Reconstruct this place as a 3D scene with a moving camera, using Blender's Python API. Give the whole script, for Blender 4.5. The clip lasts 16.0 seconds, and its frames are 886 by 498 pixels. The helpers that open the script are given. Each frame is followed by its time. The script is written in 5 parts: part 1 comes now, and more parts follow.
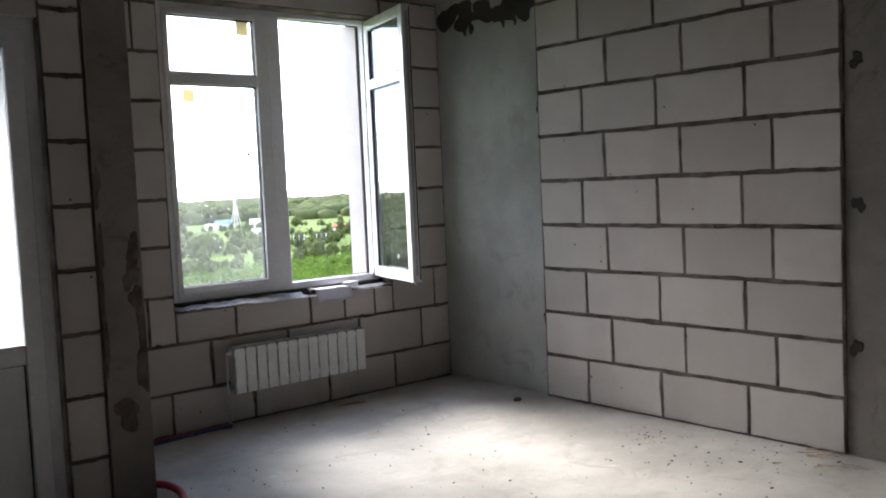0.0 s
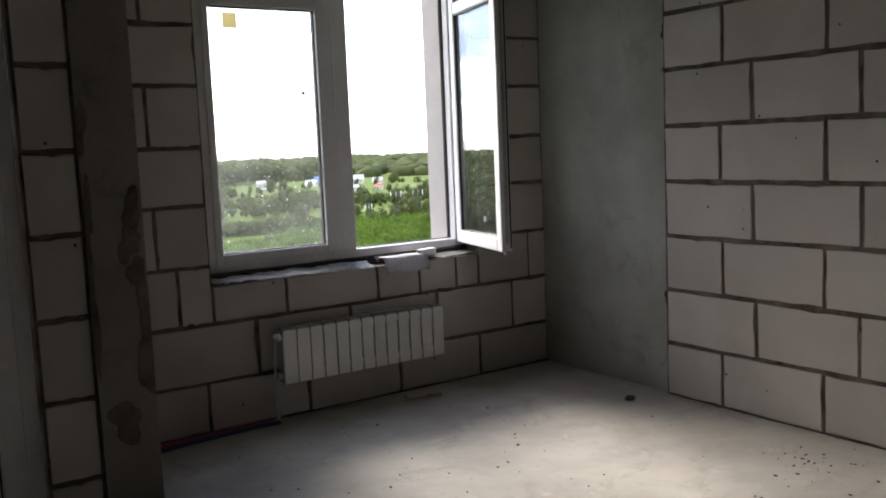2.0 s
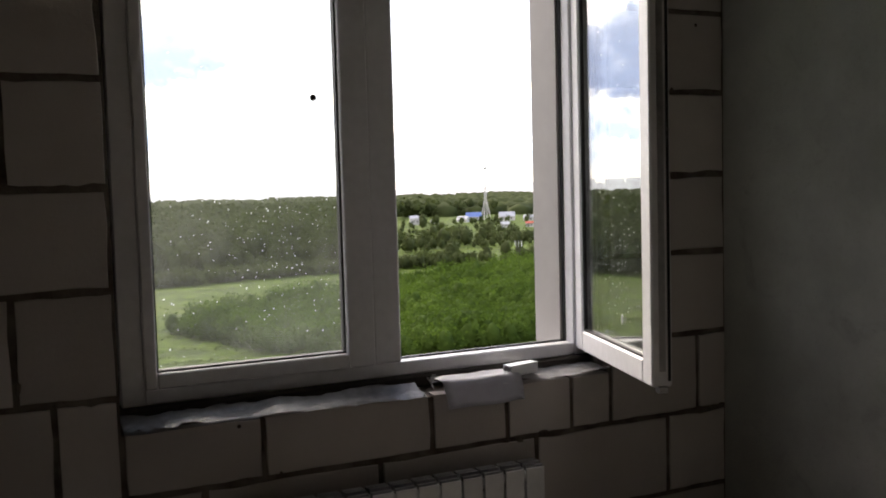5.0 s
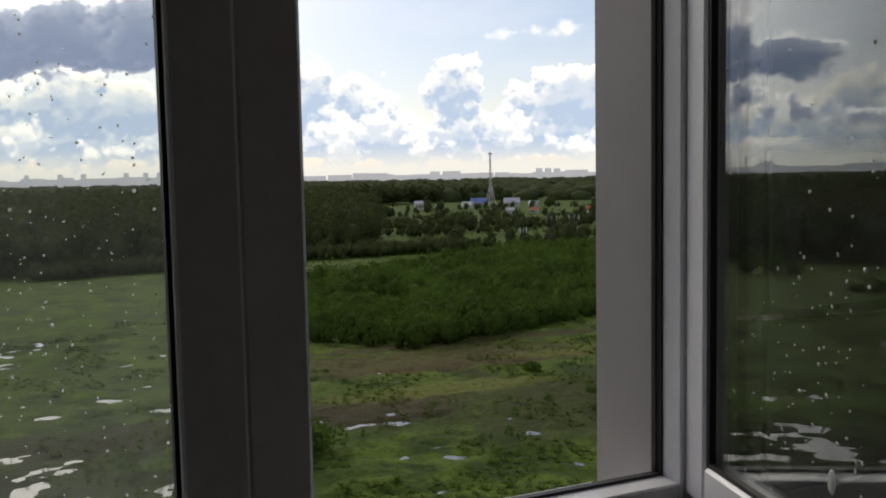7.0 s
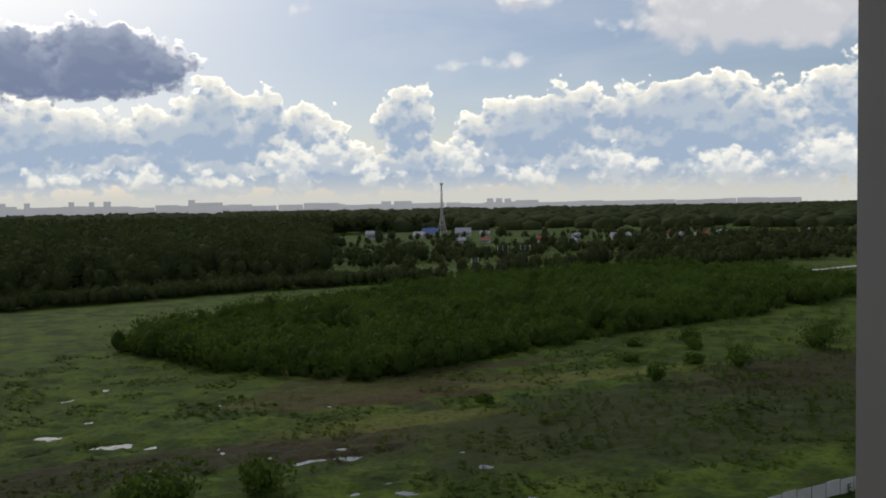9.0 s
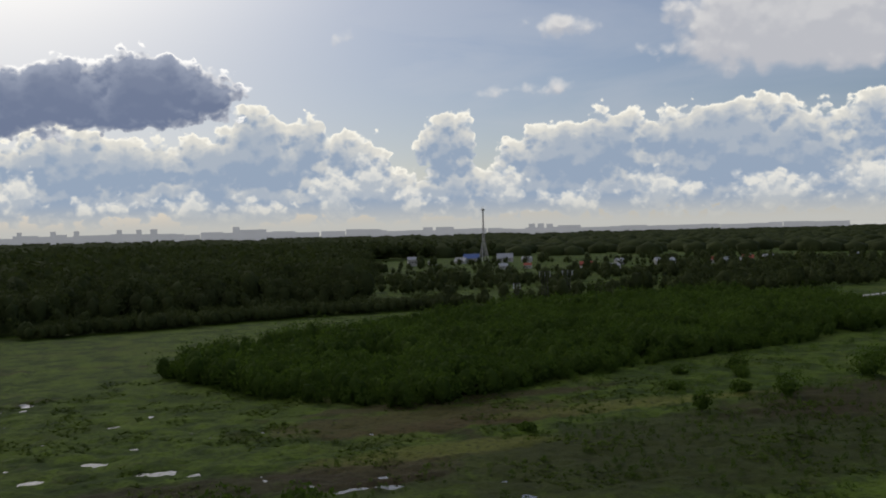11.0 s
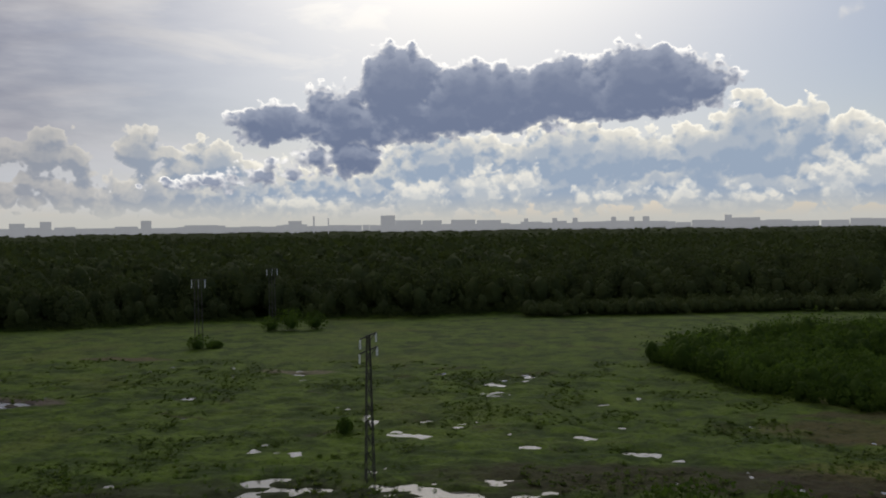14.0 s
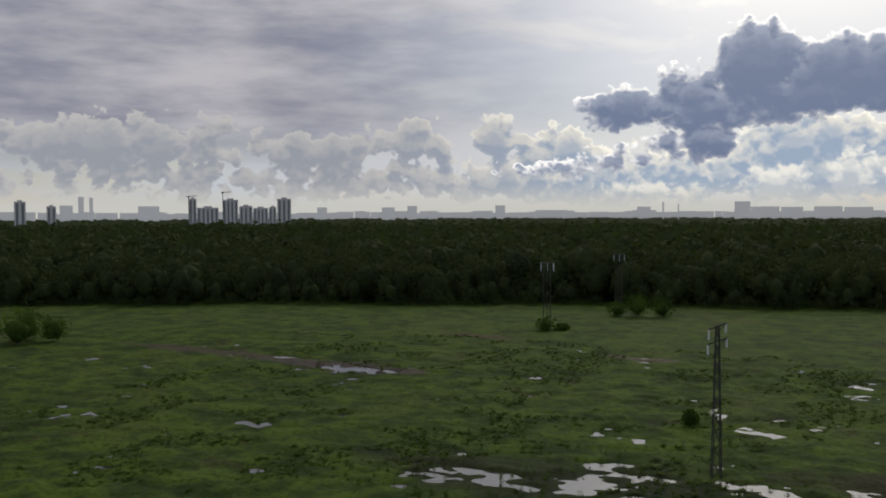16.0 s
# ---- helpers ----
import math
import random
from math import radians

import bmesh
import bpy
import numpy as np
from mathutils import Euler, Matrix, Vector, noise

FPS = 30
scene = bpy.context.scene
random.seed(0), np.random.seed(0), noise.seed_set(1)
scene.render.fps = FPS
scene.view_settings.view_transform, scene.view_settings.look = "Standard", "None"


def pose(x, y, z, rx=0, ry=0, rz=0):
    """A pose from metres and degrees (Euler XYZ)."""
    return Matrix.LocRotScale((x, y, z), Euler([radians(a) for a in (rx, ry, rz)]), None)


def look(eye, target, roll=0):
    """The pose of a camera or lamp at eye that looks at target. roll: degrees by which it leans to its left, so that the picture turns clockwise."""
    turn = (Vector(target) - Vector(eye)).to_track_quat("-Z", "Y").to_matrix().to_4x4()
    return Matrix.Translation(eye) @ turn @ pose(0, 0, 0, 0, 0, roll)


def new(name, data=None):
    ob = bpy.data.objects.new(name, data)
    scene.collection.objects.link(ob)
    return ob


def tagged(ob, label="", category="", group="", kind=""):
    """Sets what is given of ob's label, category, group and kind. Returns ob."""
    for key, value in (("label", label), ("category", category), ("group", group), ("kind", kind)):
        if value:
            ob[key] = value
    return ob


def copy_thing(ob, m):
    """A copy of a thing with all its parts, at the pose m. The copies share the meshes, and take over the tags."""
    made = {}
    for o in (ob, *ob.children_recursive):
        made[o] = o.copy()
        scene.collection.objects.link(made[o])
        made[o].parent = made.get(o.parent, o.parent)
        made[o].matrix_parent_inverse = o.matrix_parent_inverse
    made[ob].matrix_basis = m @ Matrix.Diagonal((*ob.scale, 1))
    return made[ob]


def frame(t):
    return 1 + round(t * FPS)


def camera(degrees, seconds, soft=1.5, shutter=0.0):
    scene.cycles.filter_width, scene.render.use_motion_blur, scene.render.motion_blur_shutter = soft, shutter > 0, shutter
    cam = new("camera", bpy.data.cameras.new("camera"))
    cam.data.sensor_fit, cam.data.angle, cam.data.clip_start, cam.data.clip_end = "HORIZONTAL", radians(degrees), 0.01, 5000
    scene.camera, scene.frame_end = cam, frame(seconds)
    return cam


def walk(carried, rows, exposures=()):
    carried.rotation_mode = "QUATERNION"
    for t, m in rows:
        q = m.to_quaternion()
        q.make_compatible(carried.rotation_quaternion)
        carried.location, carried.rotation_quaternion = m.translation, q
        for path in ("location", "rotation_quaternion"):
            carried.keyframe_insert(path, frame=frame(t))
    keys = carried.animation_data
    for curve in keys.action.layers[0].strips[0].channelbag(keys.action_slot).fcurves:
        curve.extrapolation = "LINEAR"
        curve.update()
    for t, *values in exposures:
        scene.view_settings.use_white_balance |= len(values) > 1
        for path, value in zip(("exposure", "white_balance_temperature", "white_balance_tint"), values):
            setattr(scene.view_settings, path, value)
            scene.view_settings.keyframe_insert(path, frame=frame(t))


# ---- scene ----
cam = camera(51.7, 16.0, soft=1.9)
PATH = [
    (0, (-4.763, -5.631, 1.560), (-3.473, -4.108, 1.419), -2.5),
    (0.5, (-4.609, -5.443, 1.535), (-3.363, -3.887, 1.386), -2.7),
    (1, (-4.406, -5.178, 1.536), (-3.159, -3.623, 1.364), -2.6),
    (1.5, (-4.158, -4.912, 1.499), (-2.957, -3.327, 1.289), -2.4),
    (2, (-3.977, -4.703, 1.497), (-2.862, -3.058, 1.272), -2.4),
    (2.5, (-3.744, -4.404, 1.505), (-2.755, -2.674, 1.334), -2.1),
    (3, (-3.543, -4.120, 1.515), (-2.664, -2.331, 1.353), -2.1),
    (3.5, (-3.271, -3.874, 1.516), (-2.446, -2.062, 1.324), -2),
    (4, (-3.023, -3.586, 1.501), (-2.190, -1.777, 1.314), -2.2),
    (4.5, (-2.771, -3.212, 1.531), (-1.929, -1.404, 1.379), -1.9),
    (4.7, (-2.677, -3.078, 1.519), (-1.835, -1.268, 1.386), -1.7),
    (7, (-1.713, -1.233, 1.500), (-0.886, 0.581, 1.335), -1.1),
    (7.5, (-1.592, -0.877, 1.500), (-0.716, 0.915, 1.349), -1.7),
    (8, (-1.417, -0.523, 1.520), (-0.531, 1.264, 1.367), -1),
    (8.5, (-1.305, -0.258, 1.550), (-0.381, 1.511, 1.423), -0.8),
    (11, (-1.050, 0.115, 1.810), (-0.205, 1.927, 1.766), -1.3),
    (11.5, (-1.032, 0.115, 1.810), (-0.339, 1.990, 1.757), -1.6),
    (12, (-1.014, 0.115, 1.810), (-0.502, 2.049, 1.754), -1.1),
    (12.5, (-0.996, 0.115, 1.810), (-0.630, 2.081, 1.745), -1.4),
    (13, (-0.978, 0.115, 1.810), (-0.774, 2.104, 1.747), -1.1),
    (13.5, (-0.960, 0.115, 1.810), (-0.937, 2.113, 1.748), -0.8),
    (14, (-0.942, 0.115, 1.810), (-1.118, 2.106, 1.757), -0.7),
    (14.5, (-0.924, 0.115, 1.810), (-1.316, 2.075, 1.750), -0.6),
    (15, (-0.906, 0.115, 1.810), (-1.503, 2.023, 1.738), -0.4),
    (15.5, (-0.888, 0.115, 1.810), (-1.653, 1.961, 1.735), -0.2),
    (16, (-0.870, 0.115, 1.810), (-1.765, 1.902, 1.731), -0.2),
]
walk(cam, [(t, look(eye, target, roll)) for t, eye, target, roll in PATH],
     [(0, 4.15, 6150, 12), (1.5, 3.45, 6450, 12), (2.5, 3.35, 6850, 13), (3.5, 3.15, 7300, 15), (4.5, 2.85, 7250, 15), (7.0, 0.74, 6850, 11), (8.5, 0.30, 6600, 9), (11.0, -0.06, 6500, 10), (14.5, 0.0, 6600, 10), (16.0, 0.05, 6600, 10)])


# ---- node helpers ----
def node(nt, kind, **sets):
    n = nt.nodes.new(kind)
    for key, value in sets.items():
        if key == "operation":
            n.operation = value
        elif key == "data_type":
            n.data_type = value
        elif key == "blend_type":
            n.blend_type = value
        elif key == "feature":
            n.feature = value
    return n


def plug(nt, socket, value):
    if isinstance(value, bpy.types.NodeSocket):
        nt.links.new(value, socket)
    else:
        socket.default_value = value


def calc(nt, operation, *values, clamp=False):
    n = nt.nodes.new("ShaderNodeMath")
    n.operation, n.use_clamp = operation, clamp
    for i, v in enumerate(values):
        plug(nt, n.inputs[i], v)
    return n.outputs[0]


def ramp(nt, value, low, high, a=0.0, b=1.0, smooth=True):
    n = nt.nodes.new("ShaderNodeMapRange")
    n.interpolation_type = "SMOOTHSTEP" if smooth else "LINEAR"
    for i, v in enumerate((value, low, high, a, b)):
        plug(nt, n.inputs[i], v)
    return n.outputs[0]


def blend(nt, factor, a, b, kind="MIX"):
    n = nt.nodes.new("ShaderNodeMix")
    n.data_type, n.blend_type = "RGBA", kind
    plug(nt, n.inputs[0], factor)
    plug(nt, n.inputs[6], a if not isinstance(a, tuple) else (*a[:3], 1))
    plug(nt, n.inputs[7], b if not isinstance(b, tuple) else (*b[:3], 1))
    return n.outputs[2]


def fbm(nt, vector, scale, detail=5.0, rough=0.55, distort=0.0):
    n = nt.nodes.new("ShaderNodeTexNoise")
    plug(nt, n.inputs["Vector"], vector)
    n.inputs["Scale"].default_value, n.inputs["Detail"].default_value = scale, detail
    n.inputs["Roughness"].default_value, n.inputs["Distortion"].default_value = rough, distort
    return n.outputs[0]


# ---- sky, sun ----
COUNTRY = 1.97                       # degrees by which the country lies turned to the right of the building
SUN_AZ, SUN_EL = -6.0, 37.0          # degrees right of the country's +y, and up
world = bpy.data.worlds.new("sky")
scene.world = world
world.use_nodes = True
wt = world.node_tree
wt.nodes.clear()
sky = wt.nodes.new("ShaderNodeTexSky")
sky.sky_type, sky.sun_disc = "NISHITA", False
sky.sun_elevation, sky.sun_rotation = radians(SUN_EL), radians(SUN_AZ + COUNTRY)
sky.air_density, sky.dust_density, sky.ozone_density = 1.0, 0.6, 2.0
way = wt.nodes.new("ShaderNodeTexCoord").outputs["Generated"]
split = wt.nodes.new("ShaderNodeSeparateXYZ")
wt.links.new(way, split.inputs[0])
AZ = calc(wt, "SUBTRACT", calc(wt, "MULTIPLY", calc(wt, "ARCTAN2", split.outputs[0], split.outputs[1]), 57.2958), COUNTRY)
EL = calc(wt, "MULTIPLY", calc(wt, "ARCSINE", split.outputs[2]), 57.2958)

# cumulus heaps: azimuth, elevation, half width, half height (degrees)
LOW = [(12, 4.6, 3.4, 2.7), (9, 3.6, 3.0, 2.6), (17.5, 4.4, 2.2, 1.7), (23.3, 5.0, 1.8, 2.3), (31.0, 4.4, 4.2, 2.4), (41, 4.4, 8.0, 3.0),
       (56, 5, 10.0, 3.6), (-25.3, 4.4, 1.4, 1.6), (-21, 3.6, 4.0, 1.6), (-30, 4.2, 2.2, 1.4), (-36, 3.8, 4.0, 1.3), (-48, 4.2, 8.0, 1.6),
       (2, 4.0, 7.0, 2.2), (-7, 4.0, 5.0, 1.9), (14.5, 5.2, 1.8, 1.9), (33.5, 5.0, 2.4, 1.9), (-75, 6, 14, 3), (80, 7, 14, 4), (20, 2.2, 80, 1.7)]
HIGH = [(-6, 7.0, 8.5, 1.7), (-12.6, 6.3, 4.5, 1.5), (4, 7.8, 6.5, 1.7), (-9.6, 8.6, 2.7, 2.7), (-13.5, 7.2, 2.6, 1.5), (-17, 6.3, 3.2, 1.5), (-4.5, 7.9, 6.0, 2.2), (0.5, 8.2, 4.0, 2.1), (5.6, 8.7, 4.4, 2.2),
        (8.5, 8.2, 2.6, 1.5), (-21.5, 2.7, 2.6, 0.42), (-18.0, 3.3, 2.8, 0.5), (-14.8, 4.1, 2.6, 0.7), (-12.2, 4.3, 1.9, 1.2)]
# small bright heaps in front, low over the horizon
FRONT = [(-16, 1.4, 3.0, 0.8), (-8.5, 1.8, 2.2, 1.0), (-4.5, 2.3, 1.6, 1.4), (-1.8, 2.4, 1.5, 1.3), (3.2, 1.5, 2.4, 0.8), (8, 1.6, 2.2, 0.9), (12.2, 1.4, 1.8, 0.7), (16.4, 2.3, 1.5, 1.5), (18.6, 3.2, 1.3, 1.3),
         (21.5, 1.6, 1.6, 0.9), (27.2, 2.4, 1.4, 1.5), (31, 1.5, 2.4, 0.8), (36.5, 2.2, 2.4, 1.3), (43, 1.9, 3.0, 1.1), (50, 2.4, 4.0, 1.4)]
PALE = [(45, 11.6, 8.6, 3.2), (40, 10.7, 4.2, 1.5), (27.2, 8.5, 1.6, 0.3), (30.3, 8.5, 1.2, 0.35), (52, 14, 8, 4), (17.5, 11.8, 1.0, 0.4), (31, 12.3, 2.4, 0.7), (70, 15, 12, 5)]


def layer(heaps, el, shift, rugged, cell_scale):
    """How many degrees deep inside the cumulus of a layer a direction lies; below 0 is clear sky."""
    best = None
    for a, e, w, h in heaps:
        da = calc(wt, "DIVIDE", calc(wt, "SUBTRACT", AZ, float(a)), float(w))
        de = calc(wt, "DIVIDE", calc(wt, "SUBTRACT", el, float(e)), float(h))
        far = calc(wt, "SQRT", calc(wt, "ADD", calc(wt, "MULTIPLY", da, da), calc(wt, "MULTIPLY", de, de)))
        d = calc(wt, "MULTIPLY", calc(wt, "SUBTRACT", 1.0, far), float(min(w, h)))
        best = d if best is None else calc(wt, "SMOOTH_MAX", best, d, 0.35)
    place = wt.nodes.new("ShaderNodeCombineXYZ")
    plug(wt, place.inputs[0], AZ)
    plug(wt, place.inputs[1], calc(wt, "MULTIPLY", el, 1.15))
    place.inputs[2].default_value = shift
    big = calc(wt, "SUBTRACT", fbm(wt, place.outputs[0], 0.42, 3.0, 0.5), 0.5)
    wob = wt.nodes.new("ShaderNodeTexNoise")
    plug(wt, wob.inputs["Vector"], place.outputs[0])
    wob.inputs["Scale"].default_value, wob.inputs["Detail"].default_value = 1.3, 5.0
    warp = wt.nodes.new("ShaderNodeVectorMath")
    warp.operation = "MULTIPLY_ADD"
    plug(wt, warp.inputs[0], wob.outputs["Color"])
    warp.inputs[1].default_value = (0.8, 0.8, 0.8)
    plug(wt, warp.inputs[2], place.outputs[0])
    cell = wt.nodes.new("ShaderNodeTexVoronoi")
    cell.feature, cell.distance = "SMOOTH_F1", "EUCLIDEAN"
    plug(wt, cell.inputs["Vector"], warp.outputs[0])
    cell.inputs["Scale"].default_value, cell.inputs["Detail"].default_value = cell_scale, 2.0
    cell.inputs["Smoothness"].default_value, cell.inputs["Roughness"].default_value = 0.55, 0.5
    puff = calc(wt, "SUBTRACT", 0.88, cell.outputs["Distance"])
    return calc(wt, "ADD", best, calc(wt, "ADD", calc(wt, "MULTIPLY", big, 1.7 * rugged), calc(wt, "MULTIPLY", puff, 1.5 * rugged)))


def cumulus(under, heaps, shift, rugged, cell_scale, body, lit, rim, soft=0.25, step=0.6, deep=0.4):
    """Lays a layer of cumulus over the colour under it: silver rims, flanks lit from above, shaded bodies."""
    here = layer(heaps, EL, shift, rugged, cell_scale)
    above = layer(heaps, calc(wt, "ADD", EL, step), shift, rugged, cell_scale)
    up = ramp(wt, calc(wt, "SUBTRACT", here, above), -0.30, 0.75)
    thin = ramp(wt, here, 0.10, 0.55, 1.0, 0.0)
    c = blend(wt, calc(wt, "MULTIPLY", up, ramp(wt, here, 1.8, 0.3, deep, 1.0)), body, lit)
    c = blend(wt, calc(wt, "MULTIPLY", thin, calc(wt, "ADD", calc(wt, "MULTIPLY", up, 0.8), 0.15)), c, rim)
    return blend(wt, ramp(wt, here, 0.0, soft), under, c)


flat = wt.nodes.new("ShaderNodeCombineXYZ")
plug(wt, flat.inputs[0], AZ)
plug(wt, flat.inputs[1], calc(wt, "MULTIPLY", EL, 4.0))
streak = fbm(wt, flat.outputs[0], 0.06, 6.0, 0.55, 0.6)
sun_near = calc(wt, "ADD", calc(wt, "POWER", calc(wt, "DIVIDE", calc(wt, "SUBTRACT", AZ, SUN_AZ), 26.0), 2.0),
                calc(wt, "POWER", calc(wt, "DIVIDE", calc(wt, "SUBTRACT", EL, SUN_EL - 8), 26.0), 2.0))
glow = calc(wt, "EXPONENT", calc(wt, "MULTIPLY", sun_near, -1.0))
blue = blend(wt, 1.0, sky.outputs[0], (0.066, 0.062, 0.064), "MULTIPLY")
veil_amount = calc(wt, "MULTIPLY", ramp(wt, streak, 0.34, 0.66), ramp(wt, AZ, 22.0, -8.0, 0.36, 1.0))
veil_colour = blend(wt, glow, (0.47, 0.51, 0.58), (1.18, 1.13, 1.05))
clear = blend(wt, calc(wt, "MAXIMUM", veil_amount, calc(wt, "MULTIPLY", glow, 1.25, clamp=True)), blue, veil_colour)
# grey sheet of cloud, far round to the west
sheet = calc(wt, "MULTIPLY", ramp(wt, AZ, -12.0, -40.0), ramp(wt, EL, 1.5, 6.0))
sheet_colour = blend(wt, ramp(wt, fbm(wt, flat.outputs[0], 0.10, 5.0), 0.3, 0.7), (0.20, 0.205, 0.275), (0.47, 0.46, 0.49))
clear = blend(wt, calc(wt, "MULTIPLY", sheet, 0.92), clear, sheet_colour)
dull = ramp(wt, AZ, -14.0, -36.0)
clear = cumulus(clear, PALE, 31.0, 0.8, 0.5, (0.52, 0.53, 0.57), (0.76, 0.75, 0.74), (0.80, 0.79, 0.77), 0.9)
clear = cumulus(clear, LOW, 3.0, 1.0, 0.75, blend(wt, dull, (0.31, 0.39, 0.51), (0.29, 0.31, 0.36)),
                blend(wt, dull, (0.78, 0.76, 0.69), (0.43, 0.43, 0.44)), blend(wt, dull, (1.08, 1.04, 0.92), (0.49, 0.48, 0.48)), 0.25, 0.6, 0.22)
clear = cumulus(clear, FRONT, 47.0, 0.8, 1.05, blend(wt, dull, (0.46, 0.51, 0.57), (0.33, 0.35, 0.38)),
                blend(wt, dull, (0.86, 0.84, 0.77), (0.46, 0.46, 0.46)), blend(wt, dull, (1.08, 1.05, 0.95), (0.52, 0.51, 0.50)), 0.75, 0.5, 0.3)
total = cumulus(clear, HIGH, 12.0, 0.74, 0.85, (0.155, 0.195, 0.30), (0.33, 0.37, 0.47), (1.25, 1.22, 1.16), 0.25, 0.5, 0.12)
bright = calc(wt, "EXPONENT", calc(wt, "MULTIPLY", calc(wt, "ADD", calc(wt, "POWER", calc(wt, "DIVIDE", calc(wt, "SUBTRACT", AZ, SUN_AZ), 22.0), 2.0),
                                                             calc(wt, "POWER", calc(wt, "DIVIDE", calc(wt, "SUBTRACT", EL, SUN_EL - 6), 11.0), 2.0)), -1.0))
total = blend(wt, 1.0, total, blend(wt, bright, (0.0, 0.0, 0.0), (1.5, 1.42, 1.3)), "ADD")
total = blend(wt, ramp(wt, EL, 2.2, 0.1), total, (0.54, 0.54, 0.51))
back = wt.nodes.new("ShaderNodeBackground")
plug(wt, back.inputs[0], total)
back.inputs[1].default_value = 1.0
out = wt.nodes.new("ShaderNodeOutputWorld")
wt.links.new(back.outputs[0], out.inputs[0])

sun = new("sun", bpy.data.lights.new("sun", "SUN"))
sun.data.energy, sun.data.angle, sun.data.color = 0.52, radians(24), (1.0, 0.95, 0.86)
toward_sun = Vector((math.sin(radians(SUN_AZ + COUNTRY)) * math.cos(radians(SUN_EL)),
                     math.cos(radians(SUN_AZ + COUNTRY)) * math.cos(radians(SUN_EL)), math.sin(radians(SUN_EL))))
sun.matrix_world = look(toward_sun * 60, (0, 0, 0))


# ---- materials ----
def material(name, build):
    m = bpy.data.materials.new(name)
    m.use_nodes = True
    nt = m.node_tree
    nt.nodes.clear()
    end = nt.nodes.new("ShaderNodeOutputMaterial")
    nt.links.new(build(nt), end.inputs[0])
    return m


def surface(nt, colour, rough=0.6, metal=0.0, height=None, relief=0.0, spec=0.5):
    b = nt.nodes.new("ShaderNodeBsdfPrincipled")
    plug(nt, b.inputs["Base Color"], (*colour, 1) if isinstance(colour, tuple) else colour)
    plug(nt, b.inputs["Roughness"], rough)
    b.inputs["Metallic"].default_value = metal
    b.inputs["Specular IOR Level"].default_value = spec
    if height is not None:
        n = nt.nodes.new("ShaderNodeBump")
        n.inputs["Strength"].default_value, n.inputs["Distance"].default_value = 1.0, relief
        plug(nt, n.inputs["Height"], height)
        nt.links.new(n.outputs[0], b.inputs["Normal"])
    return b.outputs[0]


def place_of(nt):
    return nt.nodes.new("ShaderNodeNewGeometry").outputs["Position"]


def own_place(nt):
    return nt.nodes.new("ShaderNodeTexCoord").outputs["Object"]


def per_object(nt):
    return nt.nodes.new("ShaderNodeObjectInfo").outputs["Random"]


def plain(name, colour, rough=0.5, metal=0.0, grain=0.08, scale=40.0, relief=0.0006, spec=0.5):
    """A plain finish with a little uneven tone and relief."""
    def build(nt):
        p = place_of(nt)
        a, b = fbm(nt, p, scale, 4), fbm(nt, p, scale * 0.12, 3)
        tone = calc(nt, "ADD", calc(nt, "MULTIPLY", a, 0.5), calc(nt, "MULTIPLY", b, 0.5))
        dark, light = tuple(c * (1 - grain * 2) for c in colour), tuple(min(1, c * (1 + grain * 2)) for c in colour)
        return surface(nt, blend(nt, ramp(nt, tone, 0.3, 0.7), dark, light), rough, metal, a, relief, spec)
    return material(name, build)


def build_block(nt):
    p = place_of(nt)
    tint = ramp(nt, per_object(nt), 0, 1, smooth=False)
    base = blend(nt, tint, (0.46, 0.425, 0.40), (0.60, 0.56, 0.53))
    cloud = ramp(nt, fbm(nt, p, 3.0, 5), 0.35, 0.7)
    base = blend(nt, calc(nt, "MULTIPLY", cloud, 0.35), base, (0.40, 0.36, 0.33))
    scratch = ramp(nt, fbm(nt, p, 22.0, 6, 0.7), 0.62, 0.75)
    base = blend(nt, calc(nt, "MULTIPLY", scratch, 0.35), base, (0.30, 0.27, 0.25))
    dots = nt.nodes.new("ShaderNodeTexVoronoi")
    plug(nt, dots.inputs["Vector"], p)
    dots.inputs["Scale"].default_value = 5.5
    base = blend(nt, ramp(nt, dots.outputs["Distance"], 0.045, 0.03), base, (0.06, 0.045, 0.035))
    pores = nt.nodes.new("ShaderNodeTexVoronoi")
    plug(nt, pores.inputs["Vector"], p)
    pores.inputs["Scale"].default_value = 260.0
    hole = ramp(nt, pores.outputs["Distance"], 0.0, 0.35)
    height = calc(nt, "ADD", calc(nt, "MULTIPLY", hole, 0.5), fbm(nt, p, 60.0, 5))
    return surface(nt, base, 0.92, 0, height, 0.0016, 0.2)


def build_mortar(nt):
    p = place_of(nt)
    c = blend(nt, ramp(nt, fbm(nt, p, 9.0, 5), 0.3, 0.7), (0.085, 0.065, 0.052), (0.20, 0.17, 0.145))
    return surface(nt, c, 0.95, 0, fbm(nt, p, 70.0, 6), 0.006, 0.2)


